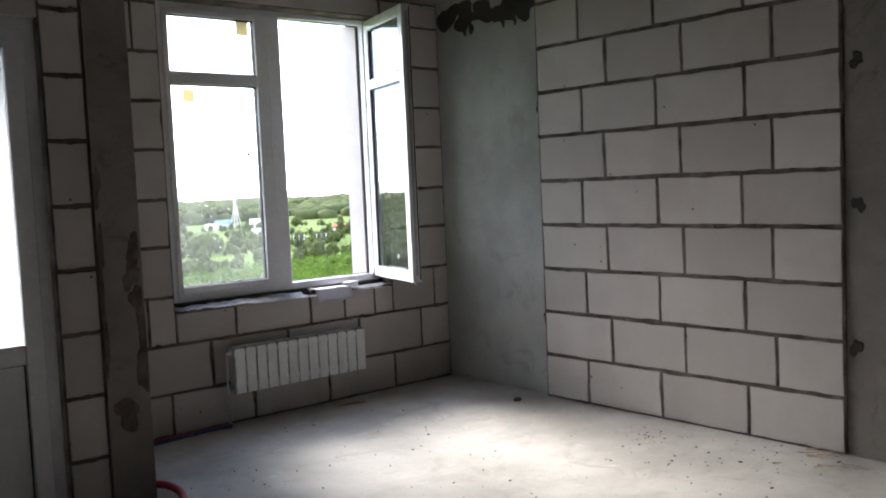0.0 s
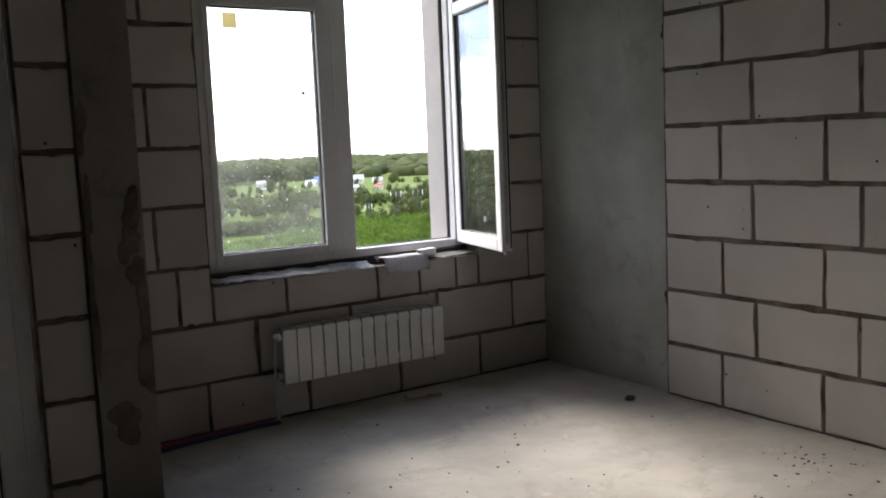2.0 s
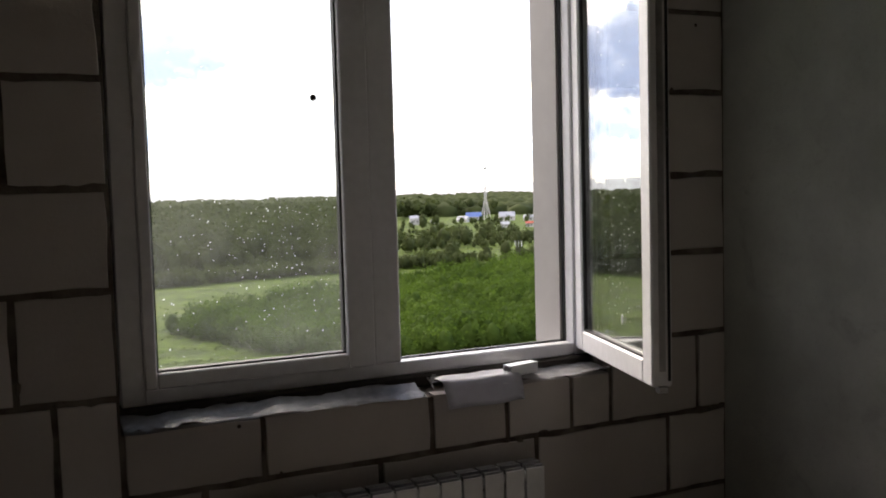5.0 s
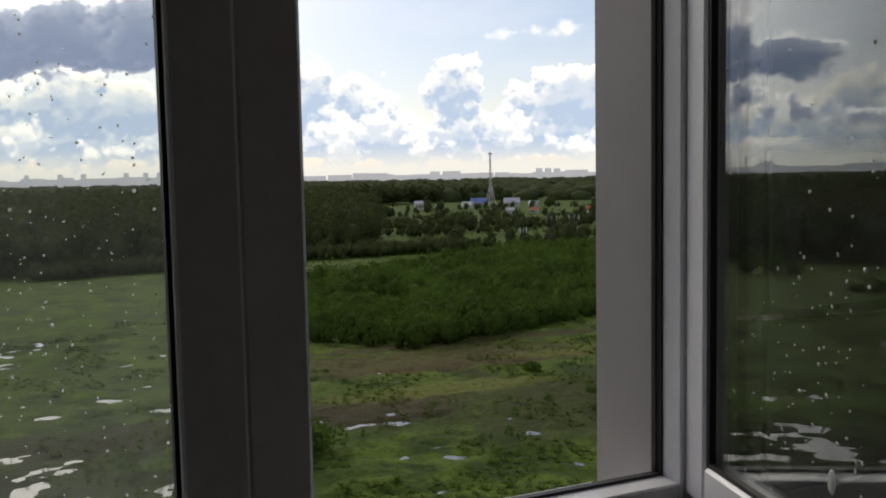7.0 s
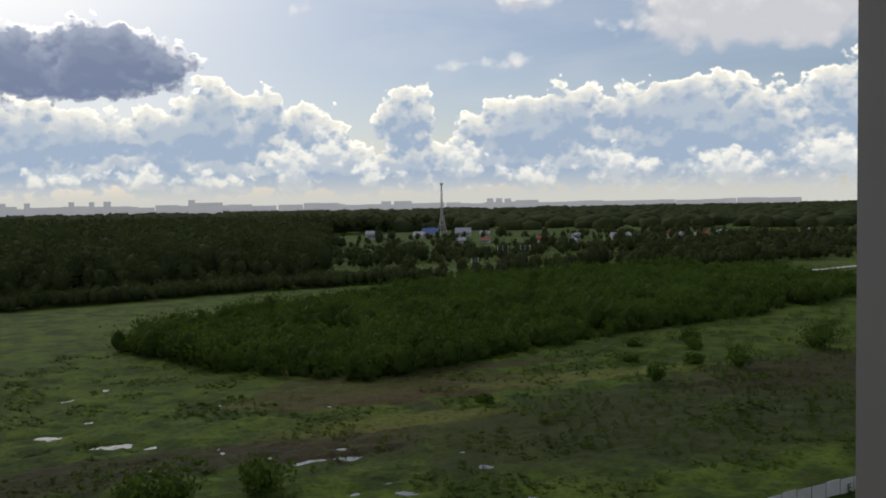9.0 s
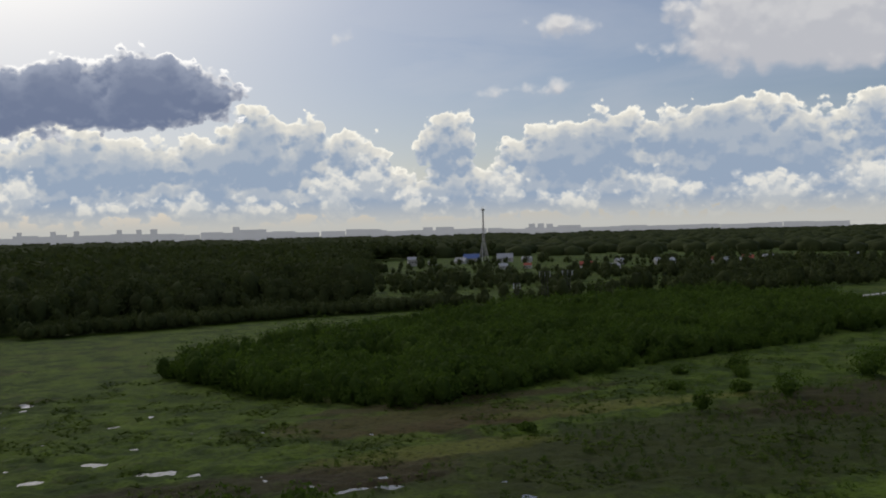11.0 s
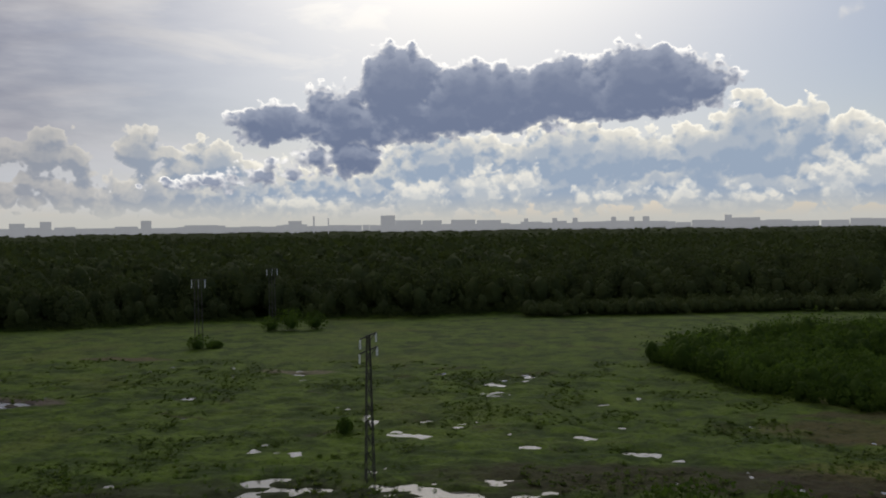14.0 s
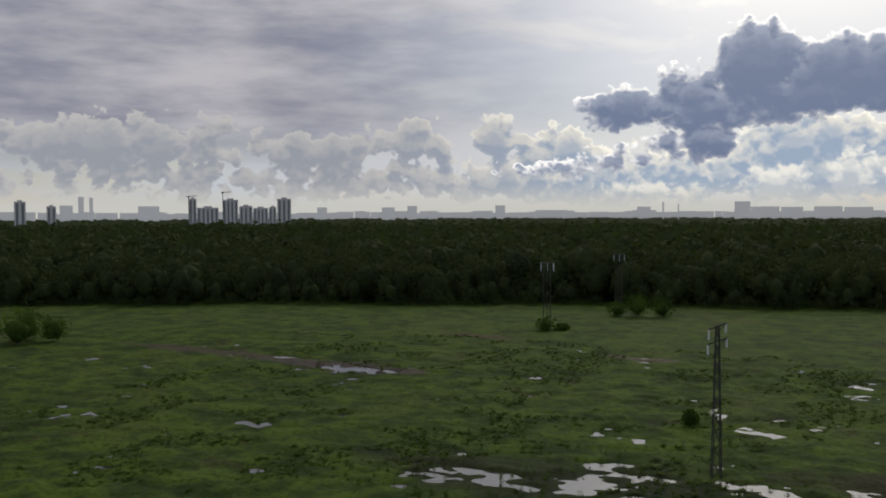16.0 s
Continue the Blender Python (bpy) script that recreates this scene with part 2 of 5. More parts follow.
def concrete_like(dark, light, stain, scale=1.0):
    def build(nt):
        p = place_of(nt)
        c = blend(nt, ramp(nt, fbm(nt, p, 1.6 * scale, 6, 0.6), 0.3, 0.7), dark, light)
        c = blend(nt, calc(nt, "MULTIPLY", ramp(nt, fbm(nt, p, 4.2 * scale, 6, 0.65, 0.8), 0.55, 0.72), 0.55), c, stain)
        c = blend(nt, calc(nt, "MULTIPLY", ramp(nt, fbm(nt, p, 55.0, 4), 0.55, 0.75), 0.25), c, stain)
        h = calc(nt, "ADD", calc(nt, "MULTIPLY", fbm(nt, p, 5.0, 4), 2.0), fbm(nt, p, 90.0, 5))
        return surface(nt, c, 0.85, 0, h, 0.0018, 0.3)
    return build


def build_screed(nt):
    p = place_of(nt)
    c = blend(nt, ramp(nt, fbm(nt, p, 1.1, 6, 0.6), 0.32, 0.68), (0.36, 0.34, 0.31), (0.52, 0.50, 0.465))
    c = blend(nt, calc(nt, "MULTIPLY", ramp(nt, fbm(nt, p, 3.4, 6, 0.7, 1.0), 0.5, 0.68), 0.5), c, (0.30, 0.275, 0.25))
    c = blend(nt, calc(nt, "MULTIPLY", ramp(nt, fbm(nt, p, 18.0, 6, 0.7), 0.58, 0.72), 0.5), c, (0.24, 0.21, 0.19))
    c = blend(nt, calc(nt, "MULTIPLY", ramp(nt, fbm(nt, p, 7.0, 5, 0.6, 0.4), 0.62, 0.75), 0.5), c, (0.62, 0.60, 0.57))
    h = calc(nt, "ADD", calc(nt, "MULTIPLY", fbm(nt, p, 6.0, 4), 3.0), fbm(nt, p, 120.0, 5))
    return surface(nt, c, 0.72, 0, h, 0.0016, 0.35)


def build_glass(nt):
    """Pane: clear glass that mirrors at a flat angle, with a thin uneven film of dust."""
    w = nt.nodes.new("ShaderNodeLayerWeight")
    gloss = calc(nt, "ADD", 0.035, calc(nt, "MULTIPLY", calc(nt, "POWER", w.outputs["Facing"], 3.4), 0.92))
    a = nt.nodes.new("ShaderNodeBsdfTransparent")
    a.inputs[0].default_value = (0.93, 0.95, 0.945, 1)
    d = nt.nodes.new("ShaderNodeBsdfTranslucent")
    d.inputs[0].default_value = (0.8, 0.82, 0.82, 1)
    dust = nt.nodes.new("ShaderNodeMixShader")
    plug(nt, dust.inputs[0], ramp(nt, fbm(nt, place_of(nt), 3.0, 5, 0.6), 0.3, 0.75, 0.008, 0.035))
    nt.links.new(a.outputs[0], dust.inputs[1])
    nt.links.new(d.outputs[0], dust.inputs[2])
    g = nt.nodes.new("ShaderNodeBsdfGlossy")
    g.inputs["Roughness"].default_value = 0.0
    g.inputs["Color"].default_value = (0.97, 0.98, 0.98, 1)
    m = nt.nodes.new("ShaderNodeMixShader")
    plug(nt, m.inputs[0], gloss)
    nt.links.new(dust.outputs[0], m.inputs[1])
    nt.links.new(g.outputs[0], m.inputs[2])
    return m.outputs[0]


def foliage(name, dark, light, through_light=0.35):
    def build(nt):
        g = nt.nodes.new("ShaderNodeNewGeometry")
        t = calc(nt, "ADD", calc(nt, "MULTIPLY", g.outputs["Random Per Island"], 0.28),
                 calc(nt, "MULTIPLY", ramp(nt, fbm(nt, g.outputs["Position"], 0.06, 4), 0.3, 0.7), 0.72))
        c = blend(nt, t, dark, light)
        thin = nt.nodes.new("ShaderNodeBsdfTranslucent")
        plug(nt, thin.inputs[0], blend(nt, 1.0, c, (1.25, 1.35, 0.8), "MULTIPLY"))
        m = nt.nodes.new("ShaderNodeMixShader")
        m.inputs[0].default_value = through_light
        nt.links.new(surface(nt, c, 0.85, 0, None, 0, 0.04), m.inputs[1])
        nt.links.new(thin.outputs[0], m.inputs[2])
        return m.outputs[0]
    return material(name, build)


# bare and rough spots of the meadow: x, y, half width, half depth, colour
SPOTS = [(-128, 176, 26, 5, (0.12, 0.095, 0.085)), (48, 131, 20, 3.2, (0.15, 0.165, 0.034)), (112, 150, 30, 3.0, (0.15, 0.16, 0.034)), (70, 152, 30, 5, (0.075, 0.045, 0.022)), (-118, 174, 16, 6, (0.13, 0.10, 0.085)), (-165, 178, 34, 4, (0.10, 0.075, 0.055)), (-64, 217, 10, 3, (0.17, 0.14, 0.10)), (-118, 235, 14, 3, (0.12, 0.085, 0.055)),
         (95, 118, 62, 26, (0.038, 0.044, 0.014)), (150, 135, 40, 16, (0.046, 0.034, 0.018)), (62, 160, 34, 9, (0.085, 0.070, 0.026)), (40, 128, 16, 9, (0.055, 0.038, 0.022)),
         (55, 135, 22, 5, (0.135, 0.145, 0.030)), (95, 153, 26, 4, (0.13, 0.14, 0.032)), (-30, 112, 46, 13, (0.030, 0.034, 0.016)), (10, 128, 30, 8, (0.045, 0.036, 0.020)),
         (300, 288, 34, 14, (0.12, 0.085, 0.055)), (75, 172, 40, 4, (0.07, 0.055, 0.025))]


def build_ground(nt):
    p = own_place(nt)
    cut = nt.nodes.new("ShaderNodeSeparateXYZ")
    plug(nt, cut.inputs[0], p)
    big = fbm(nt, p, 0.022, 6, 0.6, 0.6)
    mid = fbm(nt, p, 0.16, 6, 0.65)
    small = fbm(nt, p, 1.1, 6, 0.7)
    c = blend(nt, ramp(nt, mid, 0.34, 0.66), (0.030, 0.054, 0.007), (0.092, 0.142, 0.014))
    c = blend(nt, calc(nt, "MULTIPLY", ramp(nt, big, 0.52, 0.66), 0.5), c, (0.110, 0.135, 0.024))
    c = blend(nt, calc(nt, "MULTIPLY", ramp(nt, fbm(nt, p, 0.05, 7, 0.7, 1.2), 0.57, 0.70), 0.7), c, (0.056, 0.040, 0.022))
    ragged = calc(nt, "MULTIPLY", calc(nt, "SUBTRACT", fbm(nt, p, 0.11, 6, 0.7, 0.8), 0.5), 2.4)
    for x, y, w, d, colour in SPOTS:
        a = calc(nt, "DIVIDE", calc(nt, "SUBTRACT", cut.outputs[0], float(x)), float(w))
        b = calc(nt, "DIVIDE", calc(nt, "SUBTRACT", cut.outputs[1], float(y)), float(d))
        r = calc(nt, "ADD", calc(nt, "ADD", calc(nt, "MULTIPLY", a, a), calc(nt, "MULTIPLY", b, b)), ragged)
        c = blend(nt, ramp(nt, r, 1.25, 0.35, 0.0, 0.8), c, colour)
    c = blend(nt, calc(nt, "MULTIPLY", ramp(nt, small, 0.47, 0.66), 0.68), c, (0.014, 0.022, 0.006))
    c = blend(nt, calc(nt, "MULTIPLY", ramp(nt, fbm(nt, p, 0.7, 6, 0.75, 0.5), 0.58, 0.72), 0.45), c, (0.135, 0.160, 0.032))
    return surface(nt, c, 0.9, 0, calc(nt, "ADD", small, calc(nt, "MULTIPLY", mid, 2.0)), 0.3, 0.1)


BLOCK = material("aerated_block", build_block)
MORTAR = material("mortar", build_mortar)
CONCRETE = material("plastered_concrete", concrete_like((0.31, 0.31, 0.285), (0.43, 0.43, 0.40), (0.25, 0.25, 0.225)))
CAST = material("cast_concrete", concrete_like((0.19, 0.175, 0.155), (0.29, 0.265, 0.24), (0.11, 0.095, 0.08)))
SCREED = material("screed", build_screed)
# Near-black: real mortar stains, also the painted shade of holes and foam gap.
SMEAR_AND_SHADE = material("mortar_stain_and_shade", concrete_like((0.035, 0.03, 0.026), (0.07, 0.06, 0.05), (0.03, 0.025, 0.02)))
PVC = plain("white_pvc", (0.74, 0.74, 0.76), 0.32, 0, 0.03, 30, 0.0002)
GASKET = plain("black_gasket", (0.015, 0.015, 0.016), 0.6)
GLASS = material("window_glass", build_glass)
ENAMEL = plain("white_enamel", (0.78, 0.78, 0.78), 0.28, 0, 0.03, 25, 0.0002)
DULL = plain("grey_enamel", (0.30, 0.30, 0.31), 0.5, 0, 0.1, 25, 0.0004)
STEEL = plain("zinc_steel", (0.45, 0.45, 0.46), 0.38, 0.9)
LATTICE = plain("dark_steel", (0.07, 0.065, 0.06), 0.6, 0.4)
PORCELAIN = plain("grey_insulator", (0.62, 0.64, 0.66), 0.3)
FACADE = plain("facade_plaster", (0.40, 0.38, 0.36), 0.85, 0, 0.05, 6, 0.002)
REVEAL = plain("reveal_sheet", (0.29, 0.275, 0.27), 0.55, 0, 0.04, 9, 0.0006)
FILM = plain("grey_plastic_film", (0.42, 0.42, 0.43), 0.35, 0, 0.18, 26, 0.004)
PAPER = plain("white_sheet", (0.70, 0.70, 0.76), 0.6, 0, 0.04, 14, 0.001)
def build_tape(nt):
    d = nt.nodes.new("ShaderNodeBsdfTranslucent")
    d.inputs[0].default_value = (0.62, 0.57, 0.38, 1)
    e = nt.nodes.new("ShaderNodeMixShader")
    e.inputs[0].default_value = 0.6
    nt.links.new(surface(nt, (0.62, 0.57, 0.40), 0.7), e.inputs[1])
    nt.links.new(d.outputs[0], e.inputs[2])
    return e.outputs[0]


TAPE = material("masking_sticker", build_tape)
DEBRIS = plain("crumbs", (0.11, 0.095, 0.08), 0.95, 0, 0.3, 60)
BOARD = plain("raw_board", (0.40, 0.33, 0.25), 0.8, 0, 0.2, 30, 0.001)
RED = plain("red_pipe", (0.42, 0.035, 0.04), 0.5)
BLUE = plain("blue_pipe", (0.03, 0.05, 0.16), 0.5)
GROUND = material("meadow", build_ground)
LEAF = foliage("forest_leaves", (0.044, 0.056, 0.023), (0.072, 0.090, 0.032), 0.22)
WILLOW = foliage("grove_leaves", (0.040, 0.068, 0.014), (0.086, 0.136, 0.026), 0.36)
REED = foliage("weeds", (0.045, 0.070, 0.014), (0.11, 0.15, 0.03))
BARK = plain("bark", (0.10, 0.085, 0.07), 0.9)


def build_water(nt):
    """Still water over mud: dark, mirroring the sky at a flat angle."""
    w = nt.nodes.new("ShaderNodeFresnel")
    w.inputs[0].default_value = 2.0
    g = nt.nodes.new("ShaderNodeBsdfGlossy")
    g.inputs["Roughness"].default_value = 0.03
    m = nt.nodes.new("ShaderNodeMixShader")
    nt.links.new(w.outputs[0], m.inputs[0])
    nt.links.new(surface(nt, (0.04, 0.042, 0.036), 0.6, 0, None, 0, 0.1), m.inputs[1])
    nt.links.new(g.outputs[0], m.inputs[2])
    return m.outputs[0]


WATER = material("still_water", build_water)
EARTH = plain("bare_earth", (0.19, 0.145, 0.10), 0.95, 0, 0.25, 0.5, 0.05)


# ---- mesh helpers ----
def link_bmesh(name, bm, mat, parent=None, label="", smooth=False):
    mesh = bpy.data.meshes.new(name)
    bmesh.ops.recalc_face_normals(bm, faces=bm.faces)
    bm.to_mesh(mesh)
    bm.free()
    if mat:
        mesh.materials.append(mat)
    if smooth:
        for f in mesh.polygons:
            f.use_smooth = True
    ob = new(name, mesh)
    ob.parent = parent
    return tagged(ob, label)


def part(name, bm, mat, parent, label="", smooth=False):
    return link_bmesh(name, bm, mat, parent, label, smooth)


def add_box(bm, x0, x1, y0, y1, z0, z1, bevel=0.0, m=None):
    made = bmesh.ops.create_cube(bm, size=1, matrix=Matrix.LocRotScale(
        ((x0 + x1) / 2, (y0 + y1) / 2, (z0 + z1) / 2), None, (abs(x1 - x0), abs(y1 - y0), abs(z1 - z0))))
    verts = made["verts"]
    if bevel:
        edges = list({e for v in verts for e in v.link_edges})
        res = bmesh.ops.bevel(bm, geom=edges, offset=bevel, segments=1, affect="EDGES")
        verts = list({v for f in res["faces"] for v in f.verts} | {v for v in verts if v.is_valid})
    if m:
        bmesh.ops.transform(bm, matrix=m, verts=verts)
    return bm


def box(x0, x1, y0, y1, z0, z1, bevel=0.0):
    return add_box(bmesh.new(), x0, x1, y0, y1, z0, z1, bevel)


def boxes(*dims, bevel=0.0):
    bm = bmesh.new()
    for d in dims:
        add_box(bm, *d, bevel=bevel)
    return bm


def rod(bm, a, b, r, r2=None, seg=8):
    a, b = Vector(a), Vector(b)
    d = b - a
    m = Matrix.Translation((a + b) / 2) @ d.to_track_quat("Z", "Y").to_matrix().to_4x4()
    bmesh.ops.create_cone(bm, cap_ends=True, segments=seg, radius1=r, radius2=r if r2 is None else r2, depth=d.length, matrix=m)
    return bm


def tube(name, points, r, mat, parent=None, label=""):
    """A smooth pipe along points, as a mesh."""
    bm = bmesh.new()
    pts = [Vector(p) for p in points]
    fine = []
    for i in range(len(pts) - 1):
        p0, p1, p2, p3 = pts[max(i - 1, 0)], pts[i], pts[i + 1], pts[min(i + 2, len(pts) - 1)]
        for k in range(6):
            u = k / 6
            fine.append(0.5 * (2 * p1 + (p2 - p0) * u + (2 * p0 - 5 * p1 + 4 * p2 - p3) * u * u + (3 * p1 - p0 - 3 * p2 + p3) * u ** 3))
    fine.append(pts[-1])
    rings = []
    for i, p in enumerate(fine):
        d = (fine[min(i + 1, len(fine) - 1)] - fine[max(i - 1, 0)]).normalized()
        q = d.to_track_quat("Z", "Y")
        rings.append([bm.verts.new(p + q @ Vector((r * math.cos(a), r * math.sin(a), 0))) for a in np.arange(10) * 2 * math.pi / 10])
    for a, b in zip(rings, rings[1:]):
        for k in range(10):
            bm.faces.new((a[k], a[(k + 1) % 10], b[(k + 1) % 10], b[k]))
    bm.faces.new(rings[0])
    bm.faces.new(rings[-1])
    return link_bmesh(name, bm, mat, parent, label, smooth=True)


def mesh_of(name, verts, faces, mat):
    """A mesh object from numpy arrays: verts (n, 3), faces (m, k)."""
    mesh = bpy.data.meshes.new(name)
    n, m, k = len(verts), len(faces), faces.shape[1]
    mesh.vertices.add(n)
    mesh.vertices.foreach_set("co", np.ascontiguousarray(verts, dtype=np.float32).ravel())
    mesh.loops.add(m * k)
    mesh.loops.foreach_set("vertex_index", np.ascontiguousarray(faces, dtype=np.int32).ravel())
    mesh.polygons.add(m)
    mesh.polygons.foreach_set("loop_start", np.arange(0, m * k, k, dtype=np.int32))
    mesh.update(calc_edges=True)
    mesh.materials.append(mat)
    return mesh


def thing(name, label, category, group="", kind=""):
    return tagged(new(name), label, category, group, kind)


# ---- the room: shell ----
RX, WY = 0.045, 0.0              # faces of the side wall's column and of the window wall
CEIL = 2.98
PIER_X, PIER_Y = -2.96, -1.16    # corner of the pier
BACK_Y, LEFT_X = -7.2, -6.2
WIN = (-2.29, -0.52, 0.80, 2.84)  # opening: x0, x1, z0, z1
OUT_Y = 0.40

floor = tagged(link_bmesh("floor", box(LEFT_X, 0.3, BACK_Y, OUT_Y, -0.22, 0.0), SCREED), "dusty grey-beige cement screed floor", "floor", kind="structure")
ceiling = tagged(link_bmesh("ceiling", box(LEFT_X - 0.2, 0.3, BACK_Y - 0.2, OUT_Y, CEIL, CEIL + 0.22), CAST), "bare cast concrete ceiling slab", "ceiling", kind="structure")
CORE = 0.008                     # joints lie this far behind the block faces
wall_window = tagged(link_bmesh("wall_window", boxes(
    (PIER_X, WIN[0], CORE, OUT_Y, 0, CEIL), (WIN[1], 0.3, CORE, OUT_Y, 0, CEIL),
    (WIN[0], WIN[1], CORE, OUT_Y, 0, WIN[2] - 0.01), (WIN[0], WIN[1], CORE, OUT_Y, WIN[3], CEIL)), MORTAR),
    "unplastered aerated-block wall with dark mortar joints", "wall", kind="structure")
wall_side = tagged(link_bmesh("wall_side", box(0.0 + CORE, 0.3, -3.31, -1.105, 0, CEIL), MORTAR),
                   "unplastered aerated-block wall with dark mortar joints", "wall", kind="structure")
tagged(link_bmesh("wall_column", box(RX, 0.3, -1.105, CORE, 0, CEIL), CONCRETE), "smooth grey-green concrete wall column", "wall", kind="structure")
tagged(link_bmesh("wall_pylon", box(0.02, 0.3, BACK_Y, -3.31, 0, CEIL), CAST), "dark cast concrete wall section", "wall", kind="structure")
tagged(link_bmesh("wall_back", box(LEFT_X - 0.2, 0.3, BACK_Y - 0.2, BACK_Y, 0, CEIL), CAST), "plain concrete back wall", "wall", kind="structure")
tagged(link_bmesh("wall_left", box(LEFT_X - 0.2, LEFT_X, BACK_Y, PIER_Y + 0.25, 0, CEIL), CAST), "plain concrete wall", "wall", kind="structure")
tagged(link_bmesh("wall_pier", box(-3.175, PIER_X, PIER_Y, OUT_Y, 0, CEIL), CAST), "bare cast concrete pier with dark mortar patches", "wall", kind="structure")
wall_strip = tagged(link_bmesh("wall_strip", boxes((-3.375, -3.175, PIER_Y + 0.012 + CORE, PIER_Y + 0.25, 0, CEIL)), MORTAR),
                    "narrow strip of aerated blocks beside the balcony door", "wall", kind="structure")
tagged(link_bmesh("wall_door", boxes((-4.25, -3.375, PIER_Y + 0.02, PIER_Y + 0.25, 2.42, CEIL), (LEFT_X, -4.25, PIER_Y + 0.02, PIER_Y + 0.25, 0, CEIL)), BLOCK),
       "aerated-block wall round the balcony door", "wall", kind="structure")
tagged(link_bmesh("wall_building", boxes((LEFT_X - 0.2, 0.3, BACK_Y - 0.2, OUT_Y, -34.3, -0.22)), FACADE),
       "plain body of the tower block under the flat", "wall", kind="structure")


# ---- the room: window ----
window = thing("window_1", "white plastic window, one half fixed, dusty and rain-spotted", "window", kind="structure")
FY0, FY1 = 0.145, 0.212          # frame, inner and outer face
X0, XG0, XG1, XM0, XM1, X1 = -2.272, -2.160, -1.520, -1.420, -1.318, -0.535
Z0, ZG0, ZO0, ZT0, ZT1, ZG1, ZO1, Z1 = 0.845, 0.945, 0.895, 2.300, 2.380, 2.757, 2.800, 2.838
part("window_frame", boxes((X0, -2.200, FY0, FY1, Z0, Z1), (X1 - 0.055, X1, FY0, FY1, Z0, Z1), (-2.2, X1 - 0.055, FY0, FY1, Z0, ZO0), (-2.2, X1 - 0.055, FY0, FY1, ZO1, Z1),
                           bevel=0.004), PVC, window)
part("mullion", box(XM0, XM1, FY0 - 0.003, FY1 + 0.003, ZO0, ZO1, 0.006), PVC, window)
fixed = part("fixed_sash", boxes((-2.2, XG0, FY0 - 0.012, FY1 - 0.012, ZO0, ZO1), (XG1, XM0, FY0 - 0.012, FY1 - 0.012, ZO0, ZO1),
                                 (XG0, XG1, FY0 - 0.012, FY1 - 0.012, ZO0, ZG0), (XG0, XG1, FY0 - 0.012, FY1 - 0.012, ZG1, ZO1), bevel=0.005), PVC, window)
part("transom", box(XG0, XG1, FY0 - 0.010, FY1 - 0.014, ZT0, ZT1, 0.005), PVC, window)


def gasket_ring(x0, x1, z0, z1, y0, y1, w=0.007):
    return boxes((x0, x0 + w, y0, y1, z0, z1), (x1 - w, x1, y0, y1, z0, z1), (x0 + w, x1 - w, y0, y1, z0, z0 + w), (x0 + w, x1 - w, y0, y1, z1 - w, z1))


for z0, z1 in ((ZG0, ZT0), (ZT1, ZG1)):
    pane = part("pane", box(XG0 - 0.004, XG1 + 0.004, 0.172, 0.176, z0 - 0.004, z1 + 0.004), GLASS, window)
    pane.visible_shadow = False
    part("gasket", gasket_ring(XG0, XG1, z0, z1, 0.158, 0.1715), GASKET, pane)
    part("gasket", gasket_ring(XG0, XG1, z0, z1, 0.1765, 0.188), GASKET, pane)
# rebate of the open half
part("rebate_gasket", gasket_ring(XM1, X1 - 0.055, ZO0, ZO1, FY1 - 0.012, FY1 + 0.004, 0.006), GASKET, window)
part("strike_plate", boxes((XM1, XM1 + 0.004, 0.160, 0.180, 1.20, 1.28), (XM1, XM1 + 0.004, 0.160, 0.180, 1.80, 1.88), (XM1, XM1 + 0.004, 0.160, 0.180, 2.45, 2.52)), STEEL, window, "small steel strike plates")
# outside: coated side linings and a sill of folded sheet
part("reveal_lining", boxes((-0.607, -0.520, FY1 + 0.003, OUT_Y + 0.004, 0.80, 2.82), (-2.29, -2.262, FY1 + 0.003, OUT_Y + 0.004, 0.80, 2.82)), REVEAL, window, "grey-brown coated side linings spotted by rain")
bm = boxes((-2.262, -0.607, 0.0, 0.215, -0.006, 0.0), (-2.262, -0.607, 0.211, 0.215, -0.036, -0.006))
bmesh.ops.transform(bm, matrix=pose(0, FY1 + 0.003, 0.848, -9, 0, 0), verts=bm.verts[:])
part("window_sill", bm, PVC, window, "white folded metal outer sill")

rng = np.random.default_rng(3)


def drops(name, count, x0, x1, z0, z1, y, parent, size, centre=None, spread=0.2):
    bm = bmesh.new()
    for i in range(count):
        if centre is not None and i % 3:
            x, z = rng.normal(centre[0], spread), rng.normal(centre[1], spread * 1.1)
        else:
            x, z = rng.uniform(x0, x1), rng.uniform(z0, z1)
        if not (x0 < x < x1 and z0 < z < z1):
            continue
        r = size * rng.uniform(0.4, 1.3)
        bmesh.ops.create_icosphere(bm, subdivisions=1, radius=1, matrix=Matrix.LocRotScale(
            (x, y, z), Euler((0, rng.uniform(-0.8, 0.8), 0)), (r * rng.uniform(0.7, 1.5), 0.0012, r * rng.uniform(0.8, 1.7))))
    return tagged(part(name, bm, DROP, parent, "rain spots dried on the glass", True), kind="stuff")


def build_drop(nt):
    a = nt.nodes.new("ShaderNodeBsdfTranslucent")
    a.inputs[0].default_value = (0.9, 0.92, 0.92, 1)
    m = nt.nodes.new("ShaderNodeMixShader")
    m.inputs[0].default_value = 0.35
    nt.links.new(a.outputs[0], m.inputs[1])
    nt.links.new(surface(nt, (0.85, 0.87, 0.87), 0.1), m.inputs[2])
    return m.outputs[0]


